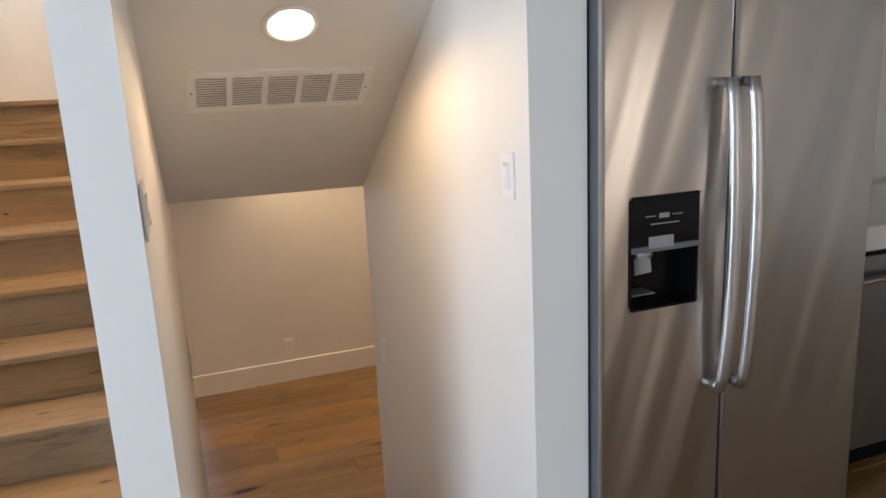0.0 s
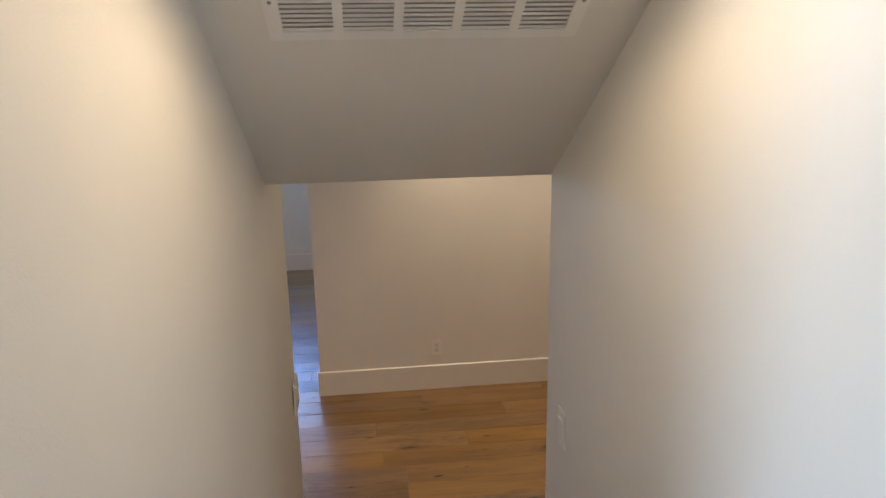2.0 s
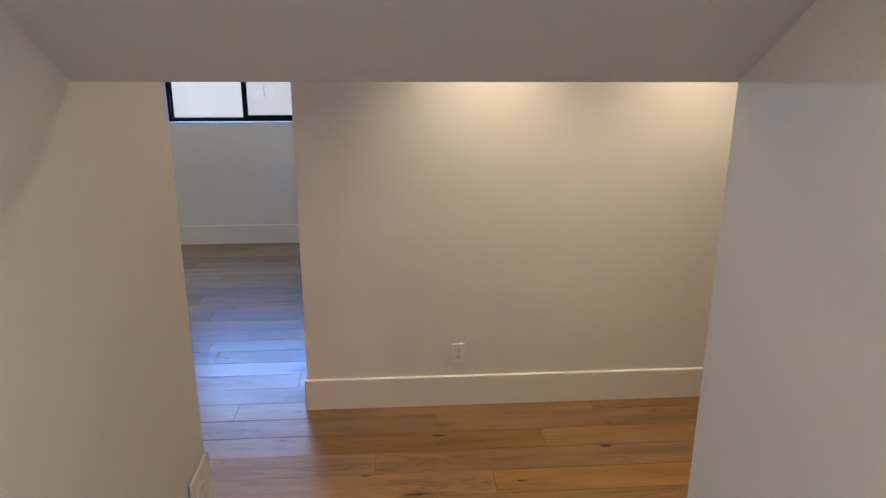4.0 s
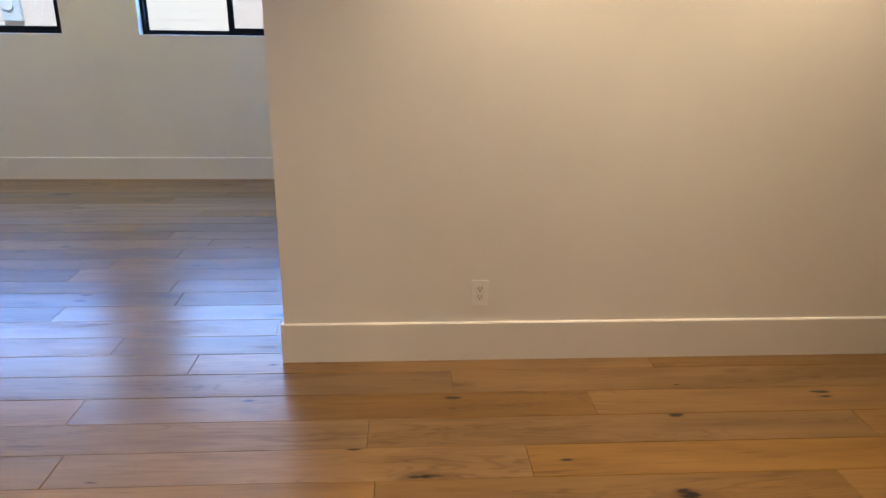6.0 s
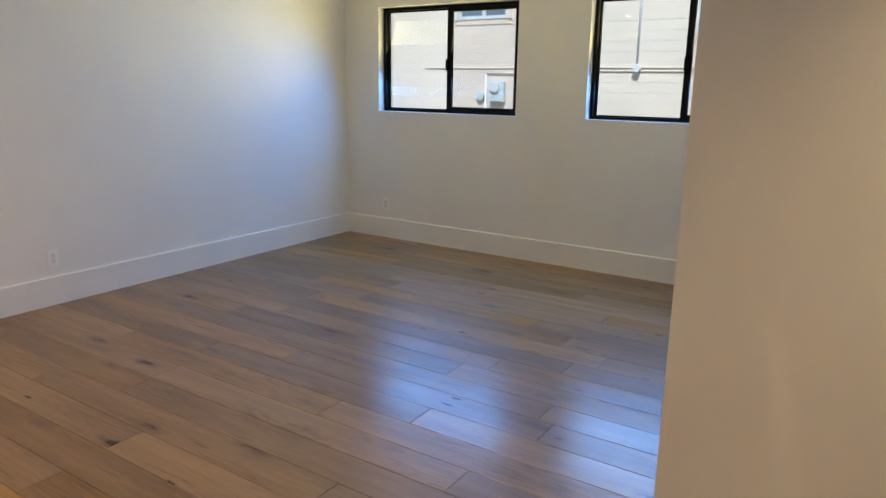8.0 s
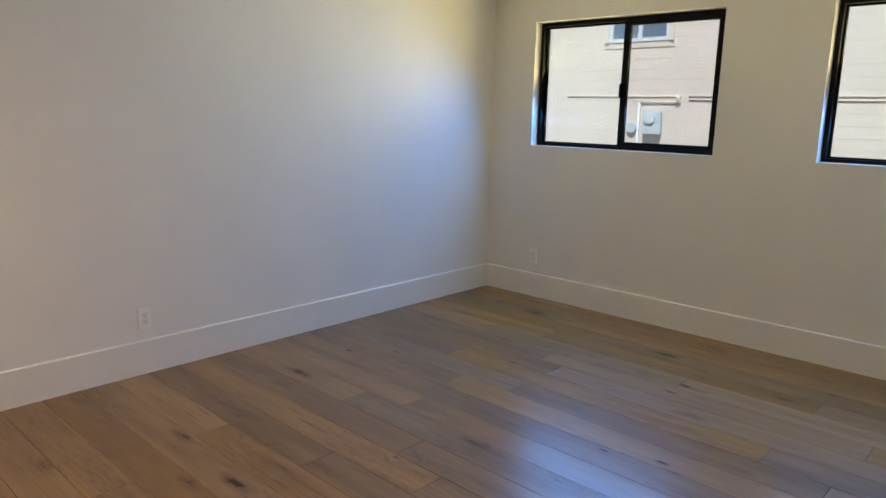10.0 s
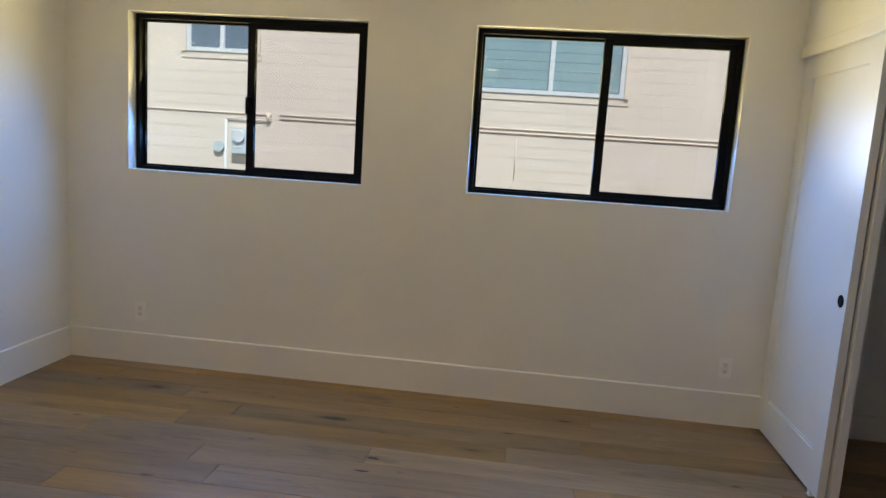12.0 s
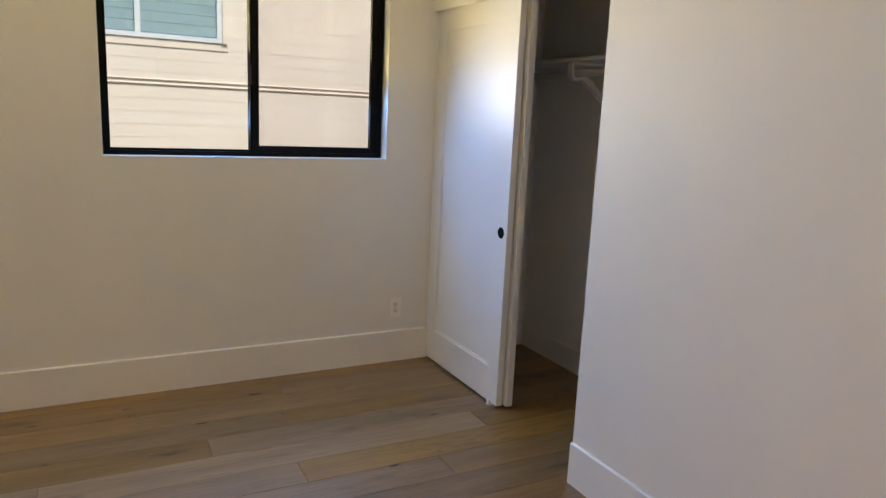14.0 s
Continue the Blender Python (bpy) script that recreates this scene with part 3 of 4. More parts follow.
# ---- ceiling lamps ----


def downlight(x, y, z, tilt=0.0, group="recessed lights"):
    lamp = thing("recessed_light", pose(x, y, z, tilt), "round white recessed ceiling light, switched on, of a partly added set", "ceiling light", group)
    bm = bmesh.new()
    add_ring(bm, (0, 0, 0), 0.066, 0.085, 0.006)
    part("trim_ring", bm, TRIM, lamp, smooth=True)
    bm = bmesh.new()
    add_cyl(bm, (0, 0, -0.001), 0.0665, 0.003, seg=32)
    part("lens", bm, LENS, lamp, "glowing frosted lens")
    return lamp


SLOPE = -math.degrees(math.atan(SOF_S))
downlight(0.516, -3.515, SOF_Z + SOF_S * (3.515 + SOF_Y) - 0.001, SLOPE)
spot_lamp(0.516, -3.515 - 0.02, SOF_Z + SOF_S * (3.515 + SOF_Y) - 0.03, P_STAIR, 166, 0.5, SLOPE * 0.5)
# Unseen light added over the upper flight to warm its treads.
downlight(-0.45, -2.9, 4.749)
spot_lamp(-0.45, -2.9, 4.73, P_SHAFT, 140, 0.8)
for cx in (0.99, 2.0):
    downlight(cx, -0.34, ZC - 0.001)
    spot_lamp(cx, -0.34, ZC - 0.02, P_HALL, 104, 1.0, 0.0, (1.0, 0.72, 0.43))
# Unseen light added to brighten the wall end at the stair foot.
downlight(0.75, -1.88, ZC - 0.001)
spot_lamp(0.75, -1.88, ZC - 0.02, P_FOOT, 160, 0.6)
for cx, cy in ((-1.85, -1.20), (-3.05, -1.20)):
    downlight(cx, cy, ZC - 0.001)
    spot_lamp(cx, cy, ZC - 0.02, P_BED * (1.0 if cx > -2 else 0.6), 150, 0.8, 0.0, (1.0, 0.63, 0.31))

# ---- return air grille on the slope ----
grille = thing("return_air_grille", pose(0.513, -3.236, SOF_Z + SOF_S * (3.236 + SOF_Y) - 0.0005, SLOPE), "white stamped metal return air grille with five louvre fields", "vent")
GW, GH = 0.595, 0.225
bm = bmesh.new()
xs = [-GW / 2 + 0.027 + i * (GW - 0.054 + 0.018) / 5 for i in range(6)]
gx = [-GW / 2] + [v for i in range(5) for v in (xs[i], xs[i + 1] - 0.018)] + [GW / 2]
gy = [-GH / 2, -GH / 2 + 0.026, GH / 2 - 0.026, GH / 2]


def plate_cell(i, j):
    """Filled cells of the plate; the louvre fields stay open."""
    inside = 0 <= i < len(gx) - 1 and 0 <= j < 3
    return inside and not (j == 1 and i % 2 == 1)


low = [[bm.verts.new((x, y, -0.006)) for y in gy] for x in gx]
top = [[bm.verts.new((x, y, 0)) for y in gy] for x in gx]
for i in range(len(gx) - 1):
    for j in range(3):
        if not plate_cell(i, j):
            continue
        ring4 = ((i, j), (i + 1, j), (i + 1, j + 1), (i, j + 1))
        bm.faces.new([low[p][q] for p, q in ring4][::-1])
        bm.faces.new([top[p][q] for p, q in ring4])
        for n, (di, dj) in enumerate(((0, -1), (1, 0), (0, 1), (-1, 0))):
            if not plate_cell(i + di, j + dj):
                (p, q), (u, v) = ring4[n], ring4[(n + 1) % 4]
                bm.faces.new((low[p][q], low[u][v], top[u][v], top[p][q]))
part("face_plate", bm, PLATE, grille)
# No duct is cut: the sheet's grey imitates the shade in the gaps.
part("backing", box(xs[0], -GH / 2 + 0.026, -0.0012, xs[5] - 0.018, GH / 2 - 0.026, 0), DUCT_SHADE, grille, "grey sheet standing in for the shade between the louvres")
lv_n, lv_h = 13, GH - 0.052
slat_me = None
for i in range(5):
    for j in range(lv_n):
        yc = -lv_h / 2 + (j + 0.5) * lv_h / lv_n
        if slat_me is None:
            bm = bmesh.new()
            wv = (xs[1] - 0.018 - xs[0]) / 2
            add_prism(bm, [(-0.0064, -0.0062), (-0.0058, -0.0068), (0.0052, -0.0040), (0.0048, -0.0033)], "x", -wv, wv)
            slat = part("louvre", bm, PLATE, grille)
            slat_me = slat.data
        else:
            slat = new("louvre", slat_me)
            slat.parent = grille
        slat.location = ((xs[i] + xs[i + 1] - 0.018) / 2, yc, 0)
for sx in (-1, 1):
    bm = bmesh.new()
    add_cyl(bm, (sx * (GW / 2 - 0.013), 0, -0.0065), 0.004, 0.002, seg=12)
    part("screw", bm, GREYP, grille)

# ---- outlets and switches ----


def outlet(m, label="white duplex outlet with a flat cover plate"):
    """Plate in the x-z plane facing -y."""
    o = thing("wall_outlet", m, label, "outlet", "wall outlets")
    part("cover_plate", bevelled(boxes((-0.035, -0.006, -0.0575, 0.035, 0, 0.0575)), 0.003), PLATE, o)
    bm = boxes((-0.017, -0.0072, -0.033, 0.017, -0.0062, 0.033))
    part("receptacle", bm, TRIM, o)
    for s in (-0.0185, 0.0185):
        bm = boxes((-0.008, -0.0078, s + 0.001, -0.0055, -0.0073, s + 0.009), (0.0055, -0.0078, s + 0.001, 0.008, -0.0073, s + 0.009))
        add_cyl(bm, (0, -0.0076, s - 0.006), 0.0028, 0.0006, "y", 10)
        part("slots", bm, SLOT, o, "dark contact slots")
    return o


first = outlet(pose(0.8385, 0.0138, 0.311))
copy_thing(first, pose(-0.101, YW - 0.0002, 0.330))
copy_thing(first, pose(-3.612, YW - 0.0002, 0.328))
copy_thing(first, pose(XW + 0.0002, 0.449, 0.312, 0, 0, 90))


def rocker(name, m, gangs, label):
    """Switch plate in the x-z plane facing -y."""
    s = thing(name, m, label, "light switch", "light switches")
    w = 0.035 + 0.023 * (gangs - 1)
    bm = bmesh.new()
    add_box(bm, -w, -0.0065, -0.0575, w, 0, 0.0575)
    part("cover_plate", bevelled(bm, 0.0035), PLATE, s)
    for g in range(gangs):
        cx = (g - (gangs - 1) / 2) * 0.046
        bm = bmesh.new()
        up = 1 if g % 2 == 0 else -1
        add_prism(bm, [(-0.0065, -0.033), (-0.0078 if up > 0 else -0.0125, -0.033), (-0.0095, 0.0), (-0.0125 if up > 0 else -0.0078, 0.033), (-0.0065, 0.033)], "x", cx - 0.0160, cx + 0.0160)
        part("rocker", bm, PLATE, s, "paddle rocker")
        for zz in (-0.047, 0.047):
            bm = bmesh.new()
            add_cyl(bm, (cx, -0.0068, zz), 0.0028, 0.001, "y", 10)
            part("screw", bm, PLATE, s)
    return s


rocker("light_switch", pose(LX1 - 0.0075, -4.108, 2.069, 0, 0, 90), 2, "white double rocker switch on the stair wall")
rocker("light_switch", pose(LX1 + 0.0058, -2.255, 1.100, 0, 0, 90), 2, "white double rocker switch near the stair foot")
sens = thing("motion_sensor_switch", pose(RX0 - 0.0103, -4.088, 2.069, 0, 0, -90), "white wall switch with an occupancy sensor lens", "light switch", "light switches")
part("cover_plate", bevelled(boxes((-0.035, -0.0065, -0.0575, 0.035, 0, 0.0575)), 0.0035), PLATE, sens)
part("body", bevelled(boxes((-0.0165, -0.0095, -0.033, 0.0165, -0.0062, 0.033)), 0.0012, 1), TRIM, sens)
part("lens", bevelled(boxes((-0.0125, -0.0125, -0.004, 0.0125, -0.0094, 0.020)), 0.0025, 3), PLATE, sens, "frosted sensor lens", True)
part("slots", boxes((-0.012, -0.0100, 0.024, 0.012, -0.0094, 0.0255), (-0.012, -0.0100, 0.0285, 0.012, -0.0094, 0.030)), GREYP, sens, "two thin vent slots")
rocker("light_switch", pose(RX0 + 0.0038, -2.726, 1.156, 0, 0, -90), 1, "white single rocker switch near the stair foot")

# ---- closet ----
structure("trim_closet", bevelled(boxes((0.081, 1.811, 2.034, 0.104, YW - 0.001, 2.0965)), 0.003, 1), TRIM, "white fascia board hiding the closet door track", "trim")
structure("closet_track", boxes((0.106, 1.76, 2.055, 0.206, YW - 0.002, 2.0965)), GREYP, "metal sliding door track behind the fascia", "track")


def closet_door(x, y0, y1, label, pull):
    """Flat-panel sliding door standing in the y-z plane, its show face towards -x."""
    d = thing("closet_door", pose(x, y0, 0.012), label, "sliding door", "closet doors")
    w, h, t = y1 - y0, 2.028, 0.035
    st, br, tr = 0.115, 0.185, 0.115
    bm = bmesh.new()
    add_box(bm, 0, 0, 0, t, st, h)
    add_box(bm, 0, w - st, 0, t, w, h)
    add_box(bm, 0, st, 0, t, w - st, br)
    add_box(bm, 0, st, h - tr, t, w - st, h)
    part("stiles_and_rails", bm, DOORP, d)
    bm = bmesh.new()
    add_box(bm, 0.009, st, br, t - 0.009, w - st, h - tr)
    part("panel", bm, DOORP, d, "recessed flat panel")
    bm = bmesh.new()
    for a in ((0.0055, st, br, 0.009, st + 0.006, h - tr), (0.0055, w - st - 0.006, br, 0.009, w - st, h - tr), (0.0055, st + 0.006, br, 0.009, w - st - 0.006, br + 0.012), (0.0055, st + 0.006, h - tr - 0.006, 0.009, w - st - 0.006, h - tr)):
        add_box(bm, *a)
    part("sticking", bm, DOORP, d, "narrow moulded edge round the panel")
    if pull:
        bm = bmesh.new()
        add_cyl(bm, (0.0, 0.053, 0.895), 0.028, 0.004, "x", 28)
        add_cyl(bm, (-0.0022, 0.053, 0.895), 0.021, 0.001, "x", 28)
        part("finger_pull", bm, BLACK, d, "round black finger pull")
    return d


closet_door(0.111, 2.549, YW - 0.002, "white flat-panel sliding closet door, pushed open", True)
closet_door(0.157, 2.525, YW - 0.016, "second white sliding closet door behind the first", False)
guide = thing("door_guide", pose(0.096, 2.615, 0), "small white plastic door guide on the floor", "door guide")
part("base", box(0, -0.015, 0, 0.10, 0.015, 0.003, 0.001), PLATE, guide)
part("fin", box(0.004, -0.012, 0.003, 0.010, 0.012, 0.028, 0.001), PLATE, guide)

shelf = thing("closet_shelf", pose(0.53, 0.14, 1.765), "white painted closet shelf on wall cleats", "shelf")
part("board", bevelled(boxes((0, 0, 0, 0.298, YW - 0.142, 0.019)), 0.002, 1), TRIM, shelf)
part("cleat", box(0.28, 0, -0.075, 0.298, YW - 0.142, -0.001), TRIM, shelf)
part("cleat", box(-0.03, YW - 0.16, -0.075, 0.278, YW - 0.142, -0.001), TRIM, shelf)
rod = thing("closet_rod", pose(0.555, 0.14, 1.705), "round white closet hanging rod", "closet rod")
bm = bmesh.new()
add_cyl(bm, (0, (YW - 0.16) / 2, 0), 0.0165, YW - 0.162, "y", 20)
part("tube", bm, TRIM, rod, smooth=True)
bm = bmesh.new()
add_cyl(bm, (0, YW - 0.165, 0), 0.03, 0.008, "y", 20)
part("socket", bm, TRIM, rod, "round end socket")
brk = thing("shelf_bracket", pose(0.83, 2.684, 1.765), "white metal shelf and rod bracket", "bracket")
bm = bmesh.new()
add_box(bm, -0.012, -0.013, -0.27, -0.001, 0.013, -0.001)
add_box(bm, -0.30, -0.013, -0.010, -0.012, 0.013, -0.001)
part("arms", bm, TRIM, brk)
bm = bmesh.new()
add_prism(bm, [(-0.012, -0.26), (-0.012, -0.235), (-0.17, -0.090), (-0.240, -0.060), (-0.245, -0.088), (-0.185, -0.120)], "y", -0.016, 0.016)
part("brace", bm, TRIM, brk)
bm = bmesh.new()
ring_o = [(0.036 * math.cos(a), 0.036 * math.sin(a)) for a in [math.pi * i / 12 - math.pi for i in range(13)]]
ring_i = [(0.019 * math.cos(a), 0.019 * math.sin(a)) for a in [-math.pi * i / 12 for i in range(13)]]
add_prism(bm, [(x - 0.275, z - 0.060) for x, z in ring_o + ring_i], "y", -0.017, 0.017)
add_box(bm, -0.311, -0.017, -0.060, -0.296, 0.017, -0.010)
part("rod_hook", bm, TRIM, brk, "curved hook under the rod")

# ---- vanity cabinet ----


def vanity_unit(y_far, width, hinge_label):
    """Front towards -x at local x = 0; runs from the far end back along -y."""
    c = thing("vanity_cabinet", pose(1.977, y_far, 0), "off-white shaker vanity cabinet with drawer over door", "cabinet", "vanity cabinets")
    part("body", boxes((0.020, -width + 0.001, 0.10, 0.64, 0, 0.832)), CABP, c)
    part("toe_kick", boxes((0.075, -width + 0.001, 0.0, 0.64, -0.002, 0.099)), CABP, c)

    def shaker(name, z0, z1, rail):
        bm = bmesh.new()
        a, b = -width + 0.006, -0.006
        add_box(bm, 0, a, z0, 0.0195, a + rail, z1)
        add_box(bm, 0, b - rail, z0, 0.0195, b, z1)
        add_box(bm, 0, a + rail, z0, 0.0195, b - rail, z0 + rail)
        add_box(bm, 0, a + rail, z1 - rail, 0.0195, b - rail, z1)
        front = part(name, bm, CABP, c)
        part("panel", boxes((0.009, a + rail, z0 + rail, 0.0195, b - rail, z1 - rail)), CABP, front)
        return front

    shaker("drawer_front", 0.660, 0.815, 0.052)
    door = shaker("door", 0.115, 0.645, 0.060)
    bm = bmesh.new()
    add_cyl(bm, (-0.028, -width + 0.040, 0.545), 0.0055, 0.15, "z", 12)
    for zz in (0.50, 0.59):
        add_cyl(bm, (-0.014, -width + 0.040, zz), 0.0042, 0.028, "x", 10)
    part("handle", bm, BRONZE, door, "dark bronze bar handle", True)
    return c


vanity_unit(-1.020, 0.33, "")
vanity_unit(-1.350, 0.33, "")
vtop = thing("vanity_countertop", pose(1.955, -1.005, 0.833), "white quartz countertop with eased edges", "countertop")
part("slab", bevelled(boxes((0, -0.70, 0, 0.663, 0, 0.032)), 0.003), QUARTZ, vtop)

# ---- upper stairs ----
flight = thing("staircase", pose(-0.89, -1.653, 0), "oak staircase with knotty treads climbing to a landing", "stairs")
RISE, RUN, SW = 0.183, 0.2506, 0.878
ZL = 2.354
for i in range(8):
    y, z = -RUN * i, ZL - RISE * i
    # boards of tread i and riser under it
    dep = RUN + 0.03 if i else 0.10
    part("tread", bevelled(boxes((0.012, y, z - 0.026, SW, y + dep, z)), 0.006, 2), STAIR, flight)
    part("riser", boxes((0.012, y + 0.026, z - RISE, SW, y + 0.045, z - 0.027)), STAIR, flight)
bm = bmesh.new()
add_prism(bm, [(0.10, ZL - 0.20), (0.02, ZL + 0.03), (-0.01, ZL + 0.03), (-RUN * 7 - 0.12, ZL - RISE * 7 - 0.045), (-RUN * 7 - 0.12, ZU), (-RUN * 7 + 0.3, ZU)], "x", 0.0005, 0.0115)
part("skirt_board", bm, TRIM, flight, "white painted skirt board")
landing = thing("landing", pose(-0.89, -1.553, ZL), "oak boarded landing at the stair head", "landing", kind="structure")
part("boards", boxes((0.0, 0.001, -0.03, SW, 0.553, 0)), STAIR, landing)
part("soffit", boxes((0.0, 0.001, -0.15, SW, 0.553, -0.031)), PAINT, landing)
structure("landing_baseboard", boxes((-0.889, -1.55, ZL, -0.875, -1.022, ZL + 0.14)), TRIM, "white baseboard on the landing", "baseboard")
ldoor = thing("landing_door", pose(-0.872, -1.0, ZL), "white panelled door in a white casing at the landing", "door", kind="structure")
part("casing", boxes((0.0, -0.02, 0, 0.085, 0, 2.1)), TRIM, ldoor)
part("jamb", boxes((0.086, -0.012, 0, 0.105, 0, 2.05)), TRIM, ldoor)
dl = part("door", boxes((0.118, -0.016, 0.006, 0.22, -0.001, 2.04), (0.22, -0.010, 0.006, 0.75, -0.001, 2.04), (0.22, -0.016, 0.006, 0.75, -0.010, 0.22)), DOORP, ldoor)
part("strike_plate", box(0.084, -0.026, 0.215, 0.112, -0.018, 0.275, 0.002), BLACK, ldoor, "black latch plate")

# ---- stairs down ----
down = thing("staircase", pose(LX1, -3.85, 0), "oak steps leading down between white walls", "stairs")
for i in range(5):
    y, z = 0.26 * i, ZU - 0.178 * i
    if i:
        part("tread", bevelled(boxes((0.002, y - 0.285, z - 0.026, RX0 - LX1 - 0.002, y, z)), 0.006), STAIR, down)
    else:
        part("tread", bevelled(boxes((0.002, y - 0.08, z - 0.018, RX0 - LX1 - 0.002, y, z)), 0.006), STAIR, down)
    part("riser", boxes((0.002, y - 0.045, max(-0.014, z - 0.178), RX0 - LX1 - 0.002, y - 0.026, z - 0.027)), STAIR, down)

# ---- refrigerator ----
FX0, FX1, FY = 1.083, 1.973, -4.245
fr = thing("refrigerator", pose(FX0, FY, ZU), "stainless steel side-by-side refrigerator with ice dispenser", "refrigerator")
FW, FH, SPL = FX1 - FX0, 1.77, 0.383
part("case", boxes((0.006, 0.075, 0.03, FW - 0.006, 0.86, FH - 0.02)), GREYM, fr, "dark grey painted side panel")
part("kick_plate", boxes((0.01, 0.05, 0.0, FW - 0.01, 0.074, 0.07)), GREYM, fr)
DX0, DX1, DZ0, DZ1 = 0.077, 0.287, 0.829, 1.118
DB = 0.08
bm = bmesh.new()
e = 0.010
ring = [(0.0, 0.013), (0.0, e), (0.003, 0.003), (e, 0.0), (DX0, 0.0), (DX0, 0.013)]
add_prism(bm, ring, "z", DB, FH)
ring = [(SPL - 0.004, 0.013), (SPL - 0.004, e), (SPL - 0.007, 0.003), (SPL - 0.004 - e, 0.0), (DX1, 0.0), (DX1, 0.013)]
add_prism(bm, ring, "z", DB, FH)
add_box(bm, DX0, 0, DB, DX1, 0.013, DZ0)
add_box(bm, DX0, 0, DZ1, DX1, 0.013, FH)
for cx, cz, sx, sz, r in ((DX0, DZ0, 1, 1, 0.014), (DX1, DZ0, -1, 1, 0.014), (DX0, DZ1, 1, -1, 0.007), (DX1, DZ1, -1, -1, 0.007)):
    arc = [(cx + sx * r * (1 - math.cos(q * math.pi / 12)), cz + sz * r * (1 - math.sin(q * math.pi / 12))) for q in range(7)]
    add_prism(bm, [(cx, cz)] + arc, "y", -0.0062, 0.0)
fdoor = part("freezer_door", bm, STEEL, fr)
part("door_core", boxes((0.001, 0.0135, DB + 0.001, DX0, 0.068, FH - 0.001), (DX1, 0.0135, DB + 0.001, SPL - 0.005, 0.068, FH - 0.001), (DX0, 0.0135, DB + 0.001, DX1, 0.068, DZ0), (DX0, 0.0135, DZ1, DX1, 0.068, FH - 0.001)), GREYM, fdoor, "blue-grey plastic door edge")
bm = bmesh.new()
ring = [(SPL + 0.004, 0.013), (SPL + 0.004, e), (SPL + 0.007, 0.003), (SPL + 0.004 + e, 0.0), (FW - e, 0.0), (FW - 0.003, 0.003), (FW, e), (FW, 0.013)]
add_prism(bm, ring, "z", DB, FH)
rdoor = part("fresh_food_door", bm, STEEL, fr)
part("door_core", boxes((SPL + 0.005, 0.0135, DB + 0.001, FW - 0.001, 0.068, FH - 0.001)), GREYM, rdoor, "blue-grey plastic door edge")


def fridge_handle(parent, x):
    """Bowed flat bar standing off the door, turned in at both ends."""
    bm = bmesh.new()
    z0, z1, n = 0.578, 1.389, 20
    prev = None
    for i in range(n + 1):
        f = i / n
        z = z0 + (z1 - z0) * f
        out = 0.030 + 0.032 * math.sin(math.pi * f) ** 0.6
        w = 0.0185
        ringv = [bm.verts.new((x + sx * w, -out + sy, z)) for sx, sy in ((-1, 0.006), (-0.75, -0.004), (0, -0.009), (0.75, -0.004), (1, 0.006), (0.6, 0.012), (-0.6, 0.012))]
        if prev:
            for j in range(7):
                bm.faces.new((prev[j], prev[(j + 1) % 7], ringv[(j + 1) % 7], ringv[j]))
        else:
            bm.faces.new(ringv[::-1])
        prev = ringv
    bm.faces.new(prev)
    for z in (z0 + 0.012, z1 - 0.012):
        add_box(bm, x - 0.011, -0.030, z - 0.012, x + 0.011, 0.0, z + 0.012)
    bmesh.ops.recalc_face_normals(bm, faces=bm.faces)
    return part("handle", bm, STEELH, parent, "bowed brushed steel handle", True)


fridge_handle(fdoor, SPL - 0.035)
fridge_handle(rdoor, SPL + 0.035)
disp = part("dispenser", boxes((DX0 + 0.008, 0.060, DZ0 + 0.001, DX1 - 0.006, 0.066, DZ1 - 0.001)), GLOSSB, fr, "black recessed water and ice dispenser")
part("side_wall", boxes((DX0 + 0.001, -0.003, DZ0 + 0.001, DX0 + 0.008, 0.066, DZ1 - 0.001)), GLOSSB, disp)
part("side_wall", boxes((DX1 - 0.006, -0.003, DZ0 + 0.001, DX1 - 0.001, 0.066, DZ1 - 0.001)), GLOSSB, disp)
part("bottom_ledge", boxes((DX0 + 0.008, -0.003, DZ0 + 0.001, DX1 - 0.006, 0.060, DZ0 + 0.008)), GLOSSB, disp)
part("control_panel", bevelled(boxes((DX0 + 0.006, -0.005, DZ0 + 0.165, DX1 - 0.005, 0.010, DZ1 - 0.002)), 0.003), GLOSSB, disp, "glossy black control panel")
part("icon_bar", boxes((DX0 + 0.06, -0.0062, DZ1 - 0.072, DX0 + 0.145, -0.0052, DZ1 - 0.069), (DX0 + 0.085, -0.0062, DZ1 - 0.057, DX0 + 0.115, -0.0052, DZ1 - 0.045), (DX0 + 0.045, -0.0062, DZ1 - 0.052, DX0 + 0.075, -0.0052, DZ1 - 0.0495), (DX0 + 0.125, -0.0062, DZ1 - 0.052, DX0 + 0.155, -0.0052, DZ1 - 0.0495)), GREYP, disp, "pale printed marks")
part("trim_band", boxes((DX0 + 0.006, -0.007, DZ0 + 0.150, DX1 - 0.005, 0.004, DZ0 + 0.164)), GREYM, disp)
part("nameplate", box(DX0 + 0.055, -0.009, DZ0 + 0.158, DX0 + 0.128, -0.004, DZ0 + 0.188, 0.002), GREYP, disp, "plain grey plate")
bm = bmesh.new()
add_cyl(bm, (DX0 + 0.055, 0.022, DZ0 + 0.143), 0.026, 0.016, "z", 20)
part("spout", bm, GREYP, disp, "grey spout collar", True)
bm = bmesh.new()
add_prism(bm, [(DX0 + 0.030, DZ0 + 0.132), (DX0 + 0.078, DZ0 + 0.132), (DX0 + 0.083, DZ0 + 0.092), (DX0 + 0.034, DZ0 + 0.088)], "y", 0.018, 0.026)
